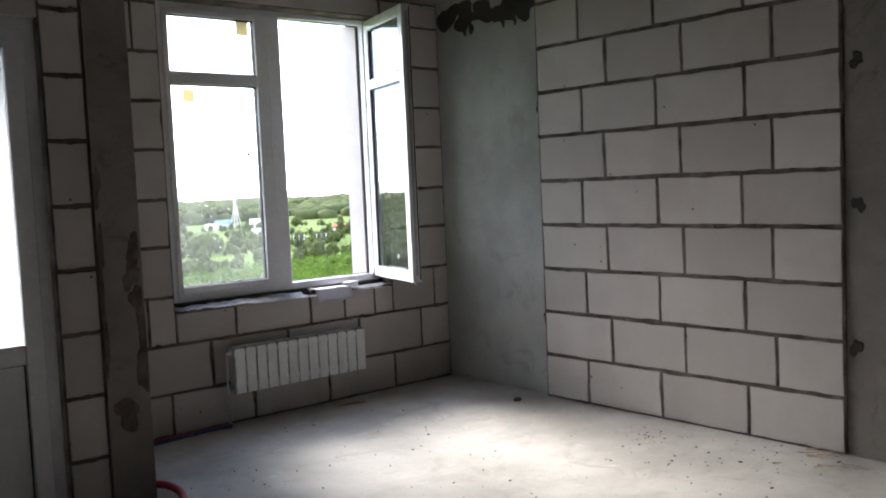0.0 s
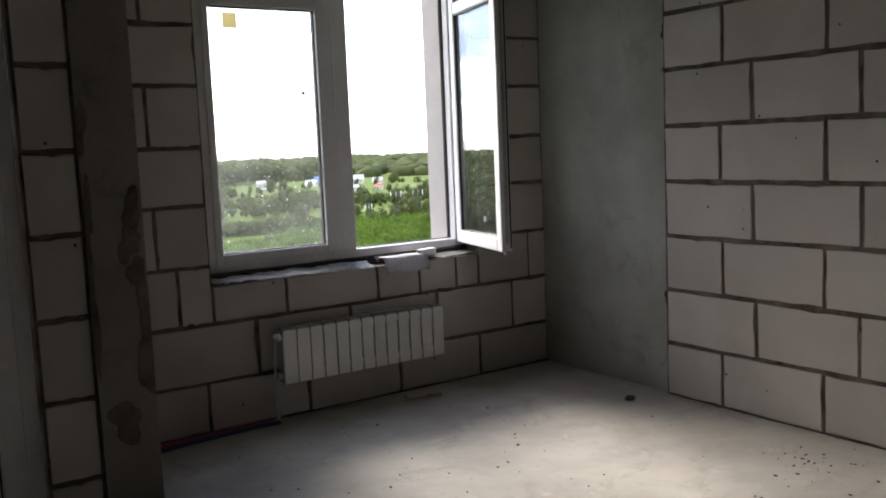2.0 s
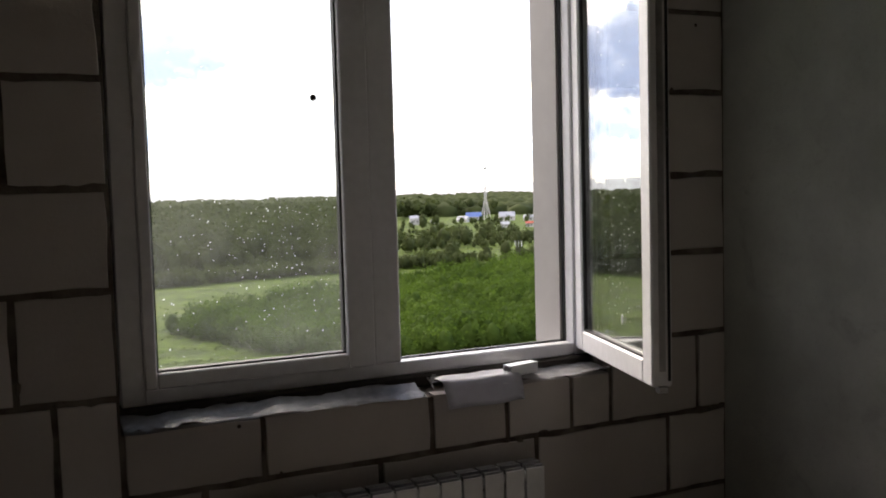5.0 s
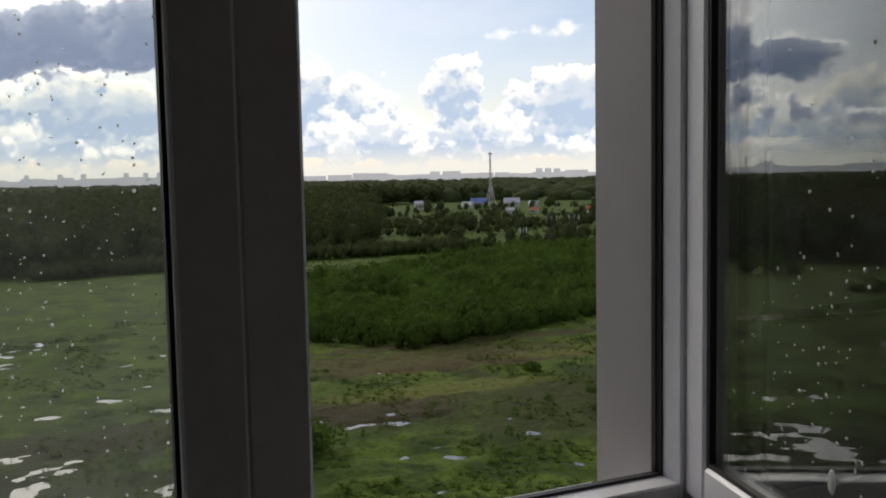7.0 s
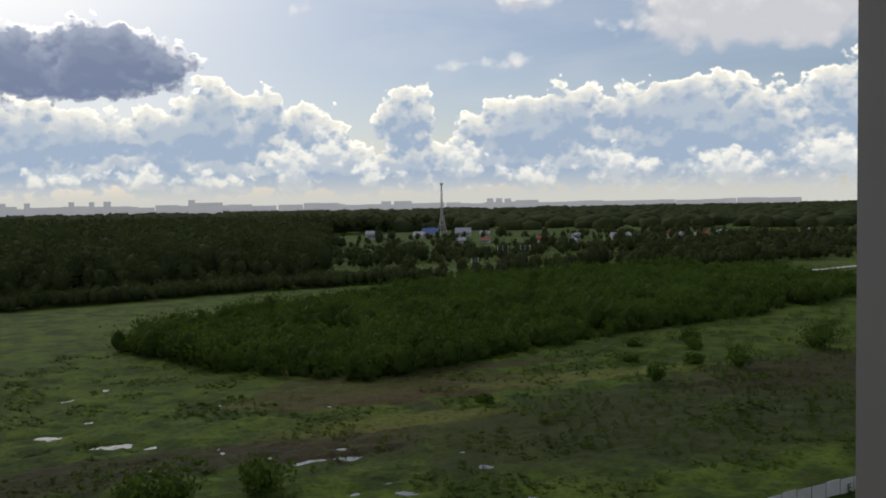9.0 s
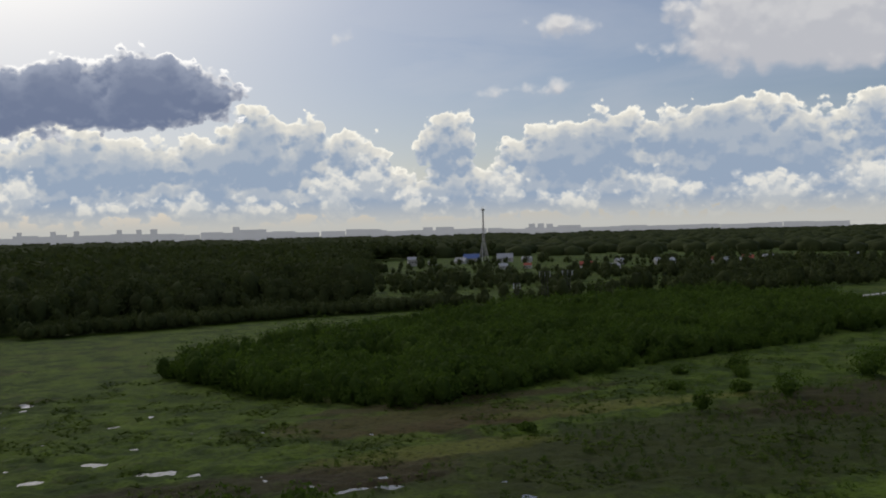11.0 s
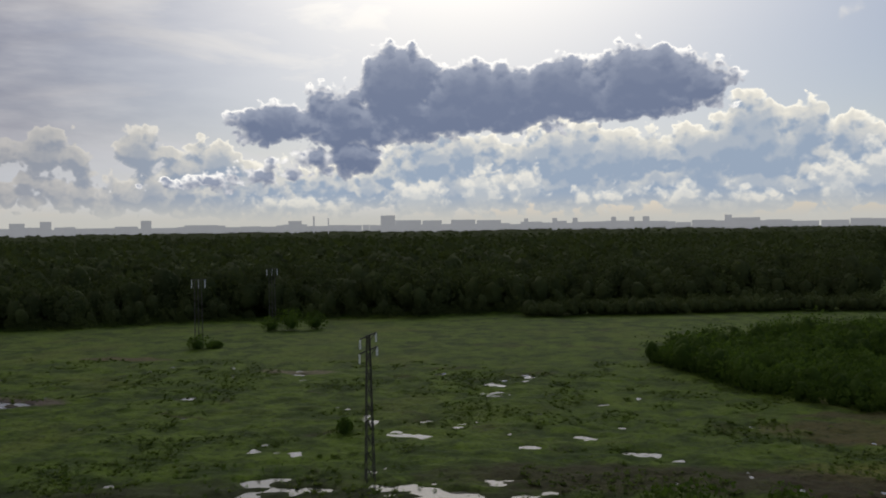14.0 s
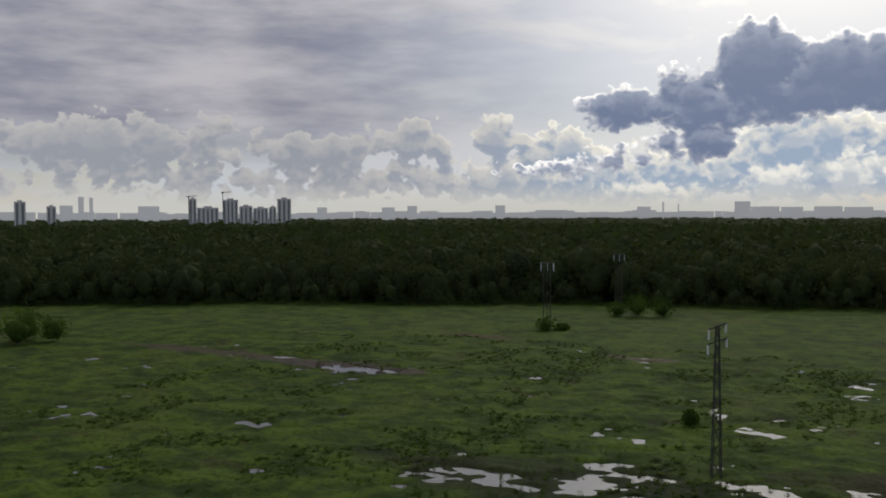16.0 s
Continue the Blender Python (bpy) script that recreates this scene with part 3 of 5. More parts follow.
DROP = material("water_spot", build_drop)
panes = [c for c in window.children if c.name.startswith("pane")]
drops("rain_drops", 520, XG0, XG1, 0.96, 2.28, 0.178, panes[0], 0.0018, (-1.72, 1.42), 0.17)
tagged(link_bmesh("sticker", box(-2.067, -1.985, 0.169, 0.1708, 2.185, 2.268), TAPE), "small square of yellowed tape on the pane", "sticker", "stickers")
tagged(link_bmesh("sticker", box(-1.645, -1.555, 0.169, 0.1708, 2.655, 2.748), TAPE), "small square of yellowed tape on the upper pane", "sticker", "stickers")
bm = bmesh.new()
bmesh.ops.create_icosphere(bm, subdivisions=2, radius=0.012, matrix=Matrix.LocRotScale((-1.604, 0.1695, 1.831), None, (1, 0.15, 1)))
tagged(link_bmesh("mortar_speck", bm, SMEAR_AND_SHADE, smooth=True), "dark speck of mortar stuck on the pane", "speck")

# the open casement, swung into the room
casement = thing("casement", "open white plastic window casement with grey rubber seals", "window casement")
SW, SZ0, SZ1, ST = 0.752, 0.872, 2.826, 0.068
part("frame", boxes((0, 0.078, 0, ST, SZ0, SZ1), (SW - 0.078, SW, 0, ST, SZ0, SZ1), (0.078, SW - 0.078, 0, ST, SZ0, SZ0 + 0.078), (0.078, SW - 0.078, 0, ST, SZ1 - 0.078, SZ1), bevel=0.006), PVC, casement)
part("transom", box(0.078, SW - 0.078, 0.003, ST - 0.003, ZT0 + 0.005, ZT1 - 0.005, 0.005), PVC, casement)
for z0, z1 in ((SZ0 + 0.078, ZT0 + 0.005), (ZT1 - 0.005, SZ1 - 0.078)):
    for y in (0.022, 0.044):
        pane = part("pane", box(0.070, SW - 0.070, y, y + 0.004, z0 - 0.006, z1 + 0.006), GLASS, casement)
        pane.visible_shadow = False
    part("gasket", gasket_ring(0.078, SW - 0.078, z0, z1, 0.008, 0.0215, 0.008), GASKET, casement)
    part("gasket", gasket_ring(0.078, SW - 0.078, z0, z1, 0.0485, 0.060, 0.008), GASKET, casement)
panes = [c for c in casement.children if c.name.startswith("pane")]
drops("rain_drops", 130, 0.12, SW - 0.1, SZ0 + 0.1, 2.1, 0.0205, panes[0], 0.0025, (0.42, 1.2), 0.12)
bm = bmesh.new()
bmesh.ops.create_icosphere(bm, subdivisions=2, radius=0.011, matrix=Matrix.LocRotScale((0.45, 0.020, 1.045), None, (0.8, 0.3, 1.8)))
part("dried_drip", bm, DROP, panes[0], "whitish dried drip on the glass", True)
part("lock_rail", boxes((SW, SW + 0.003, 0.024, 0.044, SZ0 + 0.05, SZ1 - 0.05), (SW + 0.003, SW + 0.010, 0.028, 0.040, 1.23, 1.25), (SW + 0.003, SW + 0.010, 0.028, 0.040, 1.83, 1.85)), STEEL, casement, "steel lock rail along the closing edge")
part("seal", box(SW + 0.0005, SW + 0.006, 0.052, 0.060, SZ0 + 0.02, SZ1 - 0.02), GASKET, casement)
part("corner_foot", box(SW - 0.02, SW + 0.012, 0.018, 0.050, SZ0 - 0.018, SZ0 + 0.003, 0.003), STEEL, casement)
for z in (SZ0 + 0.10, SZ1 - 0.12):
    part("hinge", rod(bmesh.new(), (-0.010, ST + 0.004, z - 0.05), (-0.010, ST + 0.004, z + 0.05), 0.009), PVC, casement)
casement.matrix_world = pose(-0.578, 0.148, 0, 0, 0, -104.9)

# ---- the sill: torn film over foam, things lying on it ----
def ragged_sheet(name, x0, x1, y0, y1, z, mat, nx=46, ny=8, wave=0.010, thick=0.003, front_drop=0.0, seed=1, label="", category=""):
    bm, r = bmesh.new(), np.random.default_rng(seed)
    cut = r.uniform(-1, 1, nx + 1)
    grid = []
    for i in range(nx + 1):
        row = []
        for j in range(ny + 1):
            u, v = i / nx, j / ny
            x, y = x0 + (x1 - x0) * u, y0 + (y1 - y0) * v
            y += (1 - v) * 0.014 * (cut[i] + 0.7 * math.sin(u * 23 + seed))
            h = wave * (noise.noise((x * 7, y * 20, seed)) + 0.5 * noise.noise((x * 25, y * 40, seed)))
            row.append(bm.verts.new((x, y, z + h - front_drop * (1 - v) ** 2)))
        grid.append(row)
    for i in range(nx):
        for j in range(ny):
            bm.faces.new((grid[i][j], grid[i + 1][j], grid[i + 1][j + 1], grid[i][j + 1]))
    bmesh.ops.solidify(bm, geom=bm.faces[:], thickness=thick)
    return tagged(link_bmesh(name, bm, mat, smooth=True), label, category)


# Foam strip coloured near-black for the shade in the gap under the frame.
tagged(link_bmesh("mounting_foam", boxes((WIN[0], WIN[1], 0.120, 0.20, 0.800, 0.846), bevel=0.008), SMEAR_AND_SHADE), "mounting foam under the window frame, the gap's shade put into its colour", "foam", kind="structure")
ragged_sheet("sill_film", -2.285, -1.30, -0.035, 0.138, 0.826, FILM, wave=0.016, front_drop=0.018, seed=4, label="crumpled grey plastic film lying on the unfinished sill", category="plastic film")
ragged_sheet("sill_film", -1.02, -0.53, -0.030, 0.138, 0.818, FILM, nx=26, wave=0.010, front_drop=0.004, seed=9, label="dusty grey film scrap on the unfinished sill", category="plastic film")
# sheet of paper that hangs over the edge
bm = bmesh.new()
rows = []
for j in range(13):
    u = j / 12
    y, z = (0.075 - 0.10 * u / 0.55, 0.842) if u < 0.55 else (-0.025 - 0.018 * math.sin((u - 0.55) * 3.4), 0.842 - (u - 0.55) * 0.21)
    rows.append([bm.verts.new((-1.245 + 0.305 * i / 10 + 0.02 * u, y + 0.004 * math.sin(i * 0.9 + j), z + 0.005 * noise.noise((i * 0.5, j * 0.4, 2)))) for i in range(11)])
for j in range(12):
    for i in range(10):
        bm.faces.new((rows[j][i], rows[j][i + 1], rows[j + 1][i + 1], rows[j + 1][i]))
bmesh.ops.solidify(bm, geom=bm.faces[:], thickness=0.0012)
tagged(link_bmesh("paper_sheet", bm, PAPER, smooth=True), "white sheet of paper bent over the sill's edge", "paper")
bm = boxes((-0.965, -0.835, 0.0, 0.003, 0.826, 0.866), (-0.965, -0.835, 0.040, 0.043, 0.826, 0.866), (-0.965, -0.835, 0.003, 0.040, 0.863, 0.866), (-0.965, -0.835, 0.003, 0.040, 0.826, 0.829), (-0.90, -0.897, 0.003, 0.04, 0.829, 0.863))
bmesh.ops.rotate(bm, verts=bm.verts[:], cent=(-0.90, 0.02, 0.84), matrix=Matrix.Rotation(0.22, 3, "Z"))
tagged(link_bmesh("profile_offcut", bm, PVC), "short hollow white plastic profile offcut on the sill", "offcut")
bm = bmesh.new()
for i in range(9):
    a = rng.uniform(0, 6.28)
    rod(bm, (-1.27, 0.0, 0.842), (-1.27 + 0.035 * math.cos(a), -0.01 + 0.02 * math.sin(a), 0.842 + rng.uniform(-0.02, 0.03)), 0.004, 0.001, 5)
tagged(link_bmesh("torn_wadding", bm, FILM), "tuft of torn wadding on the sill", "wadding")

# ---- radiator ----
radiator = thing("radiator", "white sectional radiator fixed to the block wall", "radiator")
RX0, RX1, RZ0, RZ1, RY0, RY1 = -1.958, -0.894, 0.224, 0.536, -0.130, -0.052
SEC = (RX1 - RX0) / 13
for i in range(13):
    a, b = RX0 + i * SEC + 0.0042, RX0 + (i + 1) * SEC - 0.0042
    s = part("section", boxes((a, b, RY0, RY0 + 0.006, RZ0, RZ1 - 0.012), (a + 0.030, b - 0.030, RY0 + 0.006, RY1, RZ0 + 0.02, RZ1 - 0.02),
                              (a + 0.004, b - 0.004, RY1 - 0.008, RY1, RZ0 + 0.01, RZ1 - 0.03), bevel=0.002), ENAMEL, radiator)
    # Top fins are a darker grey than the white sections.
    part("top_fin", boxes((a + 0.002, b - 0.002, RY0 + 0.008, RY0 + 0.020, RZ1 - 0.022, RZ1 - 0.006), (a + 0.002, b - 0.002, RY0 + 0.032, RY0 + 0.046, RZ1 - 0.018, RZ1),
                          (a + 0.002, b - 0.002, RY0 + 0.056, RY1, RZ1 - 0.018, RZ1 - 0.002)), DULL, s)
part("collector", rod(rod(bmesh.new(), (RX0, -0.09, RZ1 - 0.05), (RX1, -0.09, RZ1 - 0.05), 0.020), (RX0, -0.09, RZ0 + 0.045), (RX1, -0.09, RZ0 + 0.045), 0.020), ENAMEL, radiator)
part("plug", rod(bmesh.new(), (RX0 - 0.022, -0.09, RZ1 - 0.05), (RX0 - 0.001, -0.09, RZ1 - 0.05), 0.022, seg=12), ENAMEL, radiator)
part("vent", rod(bmesh.new(), (RX0 - 0.040, -0.09, RZ1 - 0.045), (RX0 - 0.022, -0.09, RZ1 - 0.045), 0.014, seg=8), PORCELAIN, radiator)
part("plug", rod(bmesh.new(), (RX0 - 0.03, -0.09, RZ0 + 0.045), (RX0 - 0.001, -0.09, RZ0 + 0.045), 0.020, seg=12), STEEL, radiator)
for x in (-1.72, -1.12):
    part("bracket", boxes((x - 0.012, x + 0.012, -0.10, -0.001, RZ1 - 0.075, RZ1 - 0.07), (x - 0.012, x + 0.012, -0.005, -0.001, RZ1 - 0.10, RZ1 - 0.04)), STEEL, radiator)
# Added thin grey sheet: the end face's shade put into its colour.
part("end_shade", boxes((RX0 - 0.0005, RX0 + 0.0015, RY0 + 0.006, RY1, RZ0 + 0.005, RZ1 - 0.015)), PORCELAIN, radiator)
tagged(tube("supply_pipe", [(-1.993, -0.09, RZ1 - 0.055), (-1.996, -0.09, 0.40), (-1.998, -0.09, 0.20), (-2.000, -0.09, 0.04), (-2.000, -0.088, 0.003)], 0.0065, STEEL), "thin bright steel pipe beside the radiator", "pipe", "heating pipes")
tagged(tube("supply_pipe", [(-1.975, -0.09, RZ0 + 0.045), (-1.985, -0.09, RZ0 + 0.02), (-1.988, -0.09, 0.10), (-1.984, -0.088, 0.003)], 0.0065, STEEL), "thin bright steel pipe beside the radiator", "pipe", "heating pipes")
tagged(tube("floor_pipe", [(-1.99, -0.10, 0.014), (-2.12, -0.085, 0.014), (-2.35, -0.10, 0.014), (-2.60, -0.13, 0.014), (-2.94, -0.20, 0.014)], 0.013, BLUE), "dark blue pipe along the foot of the wall", "pipe", "heating pipes")
tagged(tube("floor_pipe", [(-2.02, -0.055, 0.012), (-2.25, -0.045, 0.012), (-2.6, -0.07, 0.012), (-2.94, -0.11, 0.012)], 0.011, RED), "dark red pipe along the foot of the wall", "pipe", "heating pipes")
coil = [(-2.955 + 0.02, -0.95, 0.022), (-2.90, -0.93, 0.026), (-2.855, -0.98, 0.030), (-2.835, -1.08, 0.030), (-2.845, -1.20, 0.028), (-2.90, -1.33, 0.022), (-2.99, -1.42, 0.022)]
tagged(tube("red_conduit", coil, 0.021, RED), "red corrugated conduit lying round the pier's foot", "conduit")

# ---- balcony door ----
def build_film_glass(nt):
    a = nt.nodes.new("ShaderNodeBsdfTranslucent")
    a.inputs[0].default_value = (0.42, 0.43, 0.45, 1)
    t = nt.nodes.new("ShaderNodeBsdfTransparent")
    t.inputs[0].default_value = (0.42, 0.43, 0.44, 1)
    m = nt.nodes.new("ShaderNodeMixShader")
    m.inputs[0].default_value = 0.45
    nt.links.new(a.outputs[0], m.inputs[1])
    nt.links.new(t.outputs[0], m.inputs[2])
    return m.outputs[0]


FILMED = material("filmed_glass", build_film_glass)
door = thing("door_1", "closed white plastic balcony door with a filmed pane", "door", kind="structure")
DX0, DX1, DY0, DY1 = -4.25, -3.380, PIER_Y + 0.060, PIER_Y + 0.130
part("door_frame", boxes((DX0, DX0 + 0.06, DY0, DY1, 0, 2.42), (DX1 - 0.06, DX1, DY0, DY1, 0, 2.42), (DX0 + 0.06, DX1 - 0.06, DY0, DY1, 2.36, 2.42), (DX0 + 0.06, DX1 - 0.06, DY0, DY1, 0, 0.05), bevel=0.004), PVC, door)
leaf = part("leaf", boxes((DX0 + 0.055, DX0 + 0.16, DY0 - 0.014, DY1 - 0.014, 0.045, 2.365), (DX1 - 0.145, DX1 - 0.055, DY0 - 0.014, DY1 - 0.014, 0.045, 2.365),
                          (DX0 + 0.16, DX1 - 0.145, DY0 - 0.014, DY1 - 0.014, 0.045, 0.14), (DX0 + 0.16, DX1 - 0.145, DY0 - 0.014, DY1 - 0.014, 2.27, 2.365),
                          (DX0 + 0.16, DX1 - 0.145, DY0 - 0.014, DY1 - 0.014, 0.80, 0.895), bevel=0.005), PVC, door)
part("panel", box(DX0 + 0.155, DX1 - 0.140, DY0 + 0.012, DY0 + 0.036, 0.135, 0.805), PVC, leaf)
part("gasket", gasket_ring(DX0 + 0.16, DX1 - 0.145, 0.14, 0.80, DY0 + 0.004, DY0 + 0.0118, 0.006), GASKET, leaf)
pane = part("pane", box(DX0 + 0.155, DX1 - 0.140, DY0 + 0.016, DY0 + 0.020, 0.890, 2.275), FILMED, leaf)
pane.visible_shadow = False
tagged(link_bmesh("wall_loggia", boxes((LEFT_X, -3.175, PIER_Y + 0.25, OUT_Y, -0.22, 0.0), (LEFT_X, -3.175, OUT_Y - 0.1, OUT_Y, 0.0, 0.9), (LEFT_X - 0.2, LEFT_X, PIER_Y + 0.25, OUT_Y, 0, CEIL)), FACADE),
       "plain parapet and floor of the loggia beyond the door", "wall", kind="structure")


# ---- stains, patches, painted holes, crumbs ----
def blot(name, u, v, ru, rv, place, mat, parent, seed, thick=0.004, drip=0.0):
    """A flat irregular patch in a wall plane; place(u, v, out) gives the point."""
    bm, r = bmesh.new(), np.random.default_rng(seed)
    k, ring, top = 22, [], []
    ph = r.uniform(0, 6.28, 4)
    for i in range(k):
        a = i / k * 2 * math.pi
        w = 1 + 0.22 * math.sin(2 * a + ph[0]) + 0.16 * math.sin(3 * a + ph[1]) + 0.12 * math.sin(5 * a + ph[2]) + r.uniform(-0.07, 0.07)
        ring.append(bm.verts.new(place(u + ru * w * math.cos(a), v + rv * w * math.sin(a), 0.0)))
        top.append(bm.verts.new(place(u + 0.9 * ru * w * math.cos(a), v + 0.9 * rv * w * math.sin(a), thick)))
    mid = bm.verts.new(place(u, v, thick * 1.3))
    for i in range(k):
        j = (i + 1) % k
        bm.faces.new((ring[i], ring[j], top[j], top[i]))
        bm.faces.new((top[i], top[j], mid))
    return part(name, bm, mat, parent)


pier = bpy.data.objects["wall_pier"]
on_pier = lambda u, v, o: (min(max(u, -3.173), PIER_X - 0.001), PIER_Y - o, v)
for i, (u, v, ru, rv) in enumerate(((-3.0, 1.30, 0.036, 0.07), (-3.02, 1.17, 0.045, 0.06), (-3.0, 1.07, 0.03, 0.06), (-2.975, 0.92, 0.028, 0.14), (-2.985, 0.72, 0.04, 0.12),
                                    (-3.08, 0.49, 0.065, 0.075), (-3.16, 1.62, 0.02, 0.10), (-3.165, 0.95, 0.015, 0.25), (-3.16, 1.32, 0.02, 0.09))):
    blot("mortar_patch", u, v, ru, rv, on_pier, MORTAR, pier, 100 + i, 0.003)
column = bpy.data.objects["wall_column"]
on_column = lambda u, v, o: (RX - o, min(max(u, -1.10), -0.005), min(v, CEIL - 0.001))
for i, (u, v, ru, rv) in enumerate(((-0.12, 2.86, 0.14, 0.09), (-0.33, 2.84, 0.12, 0.10), (-0.40, 2.74, 0.022, 0.055), (-0.32, 2.75, 0.02, 0.06), (-0.55, 2.84, 0.14, 0.085), (-0.78, 2.82, 0.15, 0.085),
                                    (-0.75, 2.73, 0.018, 0.04), (-0.87, 2.74, 0.02, 0.04), (-0.99, 2.83, 0.11, 0.10), (-1.0, 2.73, 0.02, 0.03), (-1.085, 2.09, 0.03, 0.045), (-1.085, 0.567, 0.03, 0.045), (-1.09, 1.35, 0.01, 0.2), (-1.09, 1.75, 0.012, 0.12))):
    blot("mortar_smear", u, v, ru, rv, on_column, SMEAR_AND_SHADE, column, 130 + i)
pylon = bpy.data.objects["wall_pylon"]
on_pylon = lambda u, v, o: (0.02 - o, u, v)
# Formwork holes as flat patches; the shade inside them is the dark colour.
for i, (u, v) in enumerate(((-3.376, 2.114), (-3.36, 0.595), (-3.38, 1.36))):
    blot("formwork_hole", u, v, 0.035, 0.04, on_pylon, SMEAR_AND_SHADE, pylon, 160 + i)


def crumb(bm, x, y, r, rg):
    bmesh.ops.create_icosphere(bm, subdivisions=1, radius=r, matrix=Matrix.LocRotScale((x, y, r * 0.45), Euler((0, 0, rg.uniform(0, 6.28))), (rg.uniform(0.8, 2.2), rg.uniform(0.6, 1.0), rg.uniform(0.4, 0.8))))


bm, rg = bmesh.new(), np.random.default_rng(12)
for x, y, s, n in ((-0.35, -2.27, 0.10, 26), (-0.27, -1.05, 0.03, 3), (-0.9, -2.4, 0.35, 24), (-1.6, -2.2, 0.4, 18), (-0.15, -3.0, 0.18, 24), (-2.2, -1.2, 0.4, 14), (-0.5, -2.9, 0.3, 26), (-2.6, -1.6, 0.3, 26), (-1.3, -1.2, 0.6, 20), (-1.8, -0.7, 0.5, 12), (-1.4, -3.2, 0.6, 30)):
    for i in range(n):
        x1, y1 = rg.normal(x, s), rg.normal(y, s)
        if x1 < -0.05 and y1 < -0.05:
            crumb(bm, x1, y1, rg.uniform(0.002, 0.0065), rg)
tagged(link_bmesh("mortar_crumbs", bm, DEBRIS), "dark crumbs of mortar scattered on the floor", "debris", kind="stuff")
bm = bmesh.new()
for i in range(16):
    a, x, y = rg.uniform(-0.5, 0.7), rg.normal(-0.14, 0.09), rg.normal(-3.22, 0.10)
    l = rg.uniform(0.04, 0.14)
    rod(bm, (min(x, -0.02), y, 0.006 + 0.004 * (i % 3)), (min(x + 0.3 * l * math.cos(a), -0.01), y - l * math.cos(a), 0.008 + 0.006 * (i % 4)), 0.004, 0.002, 5)
tagged(link_bmesh("wood_splinters", bm, BOARD), "pale wood splinters in a heap by the wall", "debris", kind="stuff")
bm = box(-0.11, 0.11, -0.03, 0.03, 0, 0.018, 0.003)
bmesh.ops.transform(bm, matrix=pose(-1.09, -0.165, 0.0005, 0, 0, -16), verts=bm.verts[:])
tagged(link_bmesh("board_offcut", bm, BOARD), "short pale board offcut lying on the floor", "offcut")
bm = bmesh.new()
bmesh.ops.create_icosphere(bm, subdivisions=2, radius=0.028, matrix=Matrix.LocRotScale((-0.25, -1.05, 0.014), None, (1.3, 0.8, 0.6)))
for v in bm.verts:
    v.co += 0.005 * noise.noise_vector(v.co * 60)
tagged(link_bmesh("mortar_lump", bm, DEBRIS), "dark lump of dried mortar on the floor", "debris")


# ---- the country outside ----
INDOORS = set(scene.objects)
GZ = -34.0
WETS = [(-8, 119, 9, 5), (-19, 123, 7, 3.2), (-43, 123, 5, 3.5), (-53, 110, 7, 3.5), (-34, 120, 5, 2), (-28, 110, 5, 5), (-62, 112, 6, 3), (-40, 113, 4, 5), (-66, 104, 6, 3),
        (5, 152.5, 5, 1.5), (12, 143, 2.6, 1.2), (-18, 192, 6, 2.5), (-10, 193, 3, 1.5), (-34, 189, 4, 1.6), (-27, 153, 4, 1.0), (-6, 146, 3, 1.2),
        (8, 181, 1.6, 1.6), (34, 148, 1.6, 0.8), (37, 121, 4, 1.0), (23, 156, 1.0, 0.6), (-122, 172, 9, 3), (-111, 173, 7, 3.5), (-104, 120, 5, 2),
        (-96, 92, 4, 1.6), (-104, 90, 3, 1.4), (-93, 125, 2, 1), (-140, 180, 9, 1.6), (-177, 174, 8, 1.4), (-60, 214, 7, 0.9), (-12, 155, 2, .8), (-45, 140, 2, .7), (-36, 106, 3, 2), (-12, 108, 4, 2)]


def axis(lo, hi, step, far):
    a = list(np.arange(lo, hi, step))
    s, x = step, a[-1]
    while x < far:
        s *= 1.22
        x += s
        a.append(x)
    s, x = step, a[0]
    while x > -far:
        s *= 1.22
        x -= s
        a.insert(0, x)
    return np.array(a)


def lumps(x, y, seed, size, octaves=4):
    """Cheap smooth value noise on arrays, about -1 to 1."""
    total, amp = 0.0, 1.0
    for o in range(octaves):
        f = size / 2 ** o
        xi, yi = np.floor(x / f), np.floor(y / f)
        u, v = x / f - xi, y / f - yi
        u, v = u * u * (3 - 2 * u), v * v * (3 - 2 * v)

        def h(a, b):
            r = np.sin(a * 127.1 + b * 311.7 + (seed + o) * 74.7) * 43758.5453
            return (r - np.floor(r)) * 2 - 1
        total = total + amp * ((h(xi, yi) * (1 - u) + h(xi + 1, yi) * u) * (1 - v) + (h(xi, yi + 1) * (1 - u) + h(xi + 1, yi + 1) * u) * v)
        amp *= 0.55
    return total


def land(x, y):
    rag = np.clip(lumps(x * 0.5, y, 27, 2.4, 3), -1, 1)
    near = np.exp(-(np.maximum(0, np.abs(x) - 200) / 60) ** 2) * np.exp(-(np.maximum(0, np.abs(y - 150) - 110) / 40) ** 2)
    z = near * (0.22 * lumps(x, y, 3, 7.0) + 0.25 * lumps(x, y, 8, 2.6, 3) + 0.28)
    z = z + near * 0.03
    for a, b, w, d in WETS:
        r = np.sqrt(((x - a) / (w * 1.35)) ** 2 + ((y - b) / (d * 1.2)) ** 2)
        z = z - 0.46 * np.exp(-r * r * 1.1) * (0.74 + 0.95 * rag)
    return z


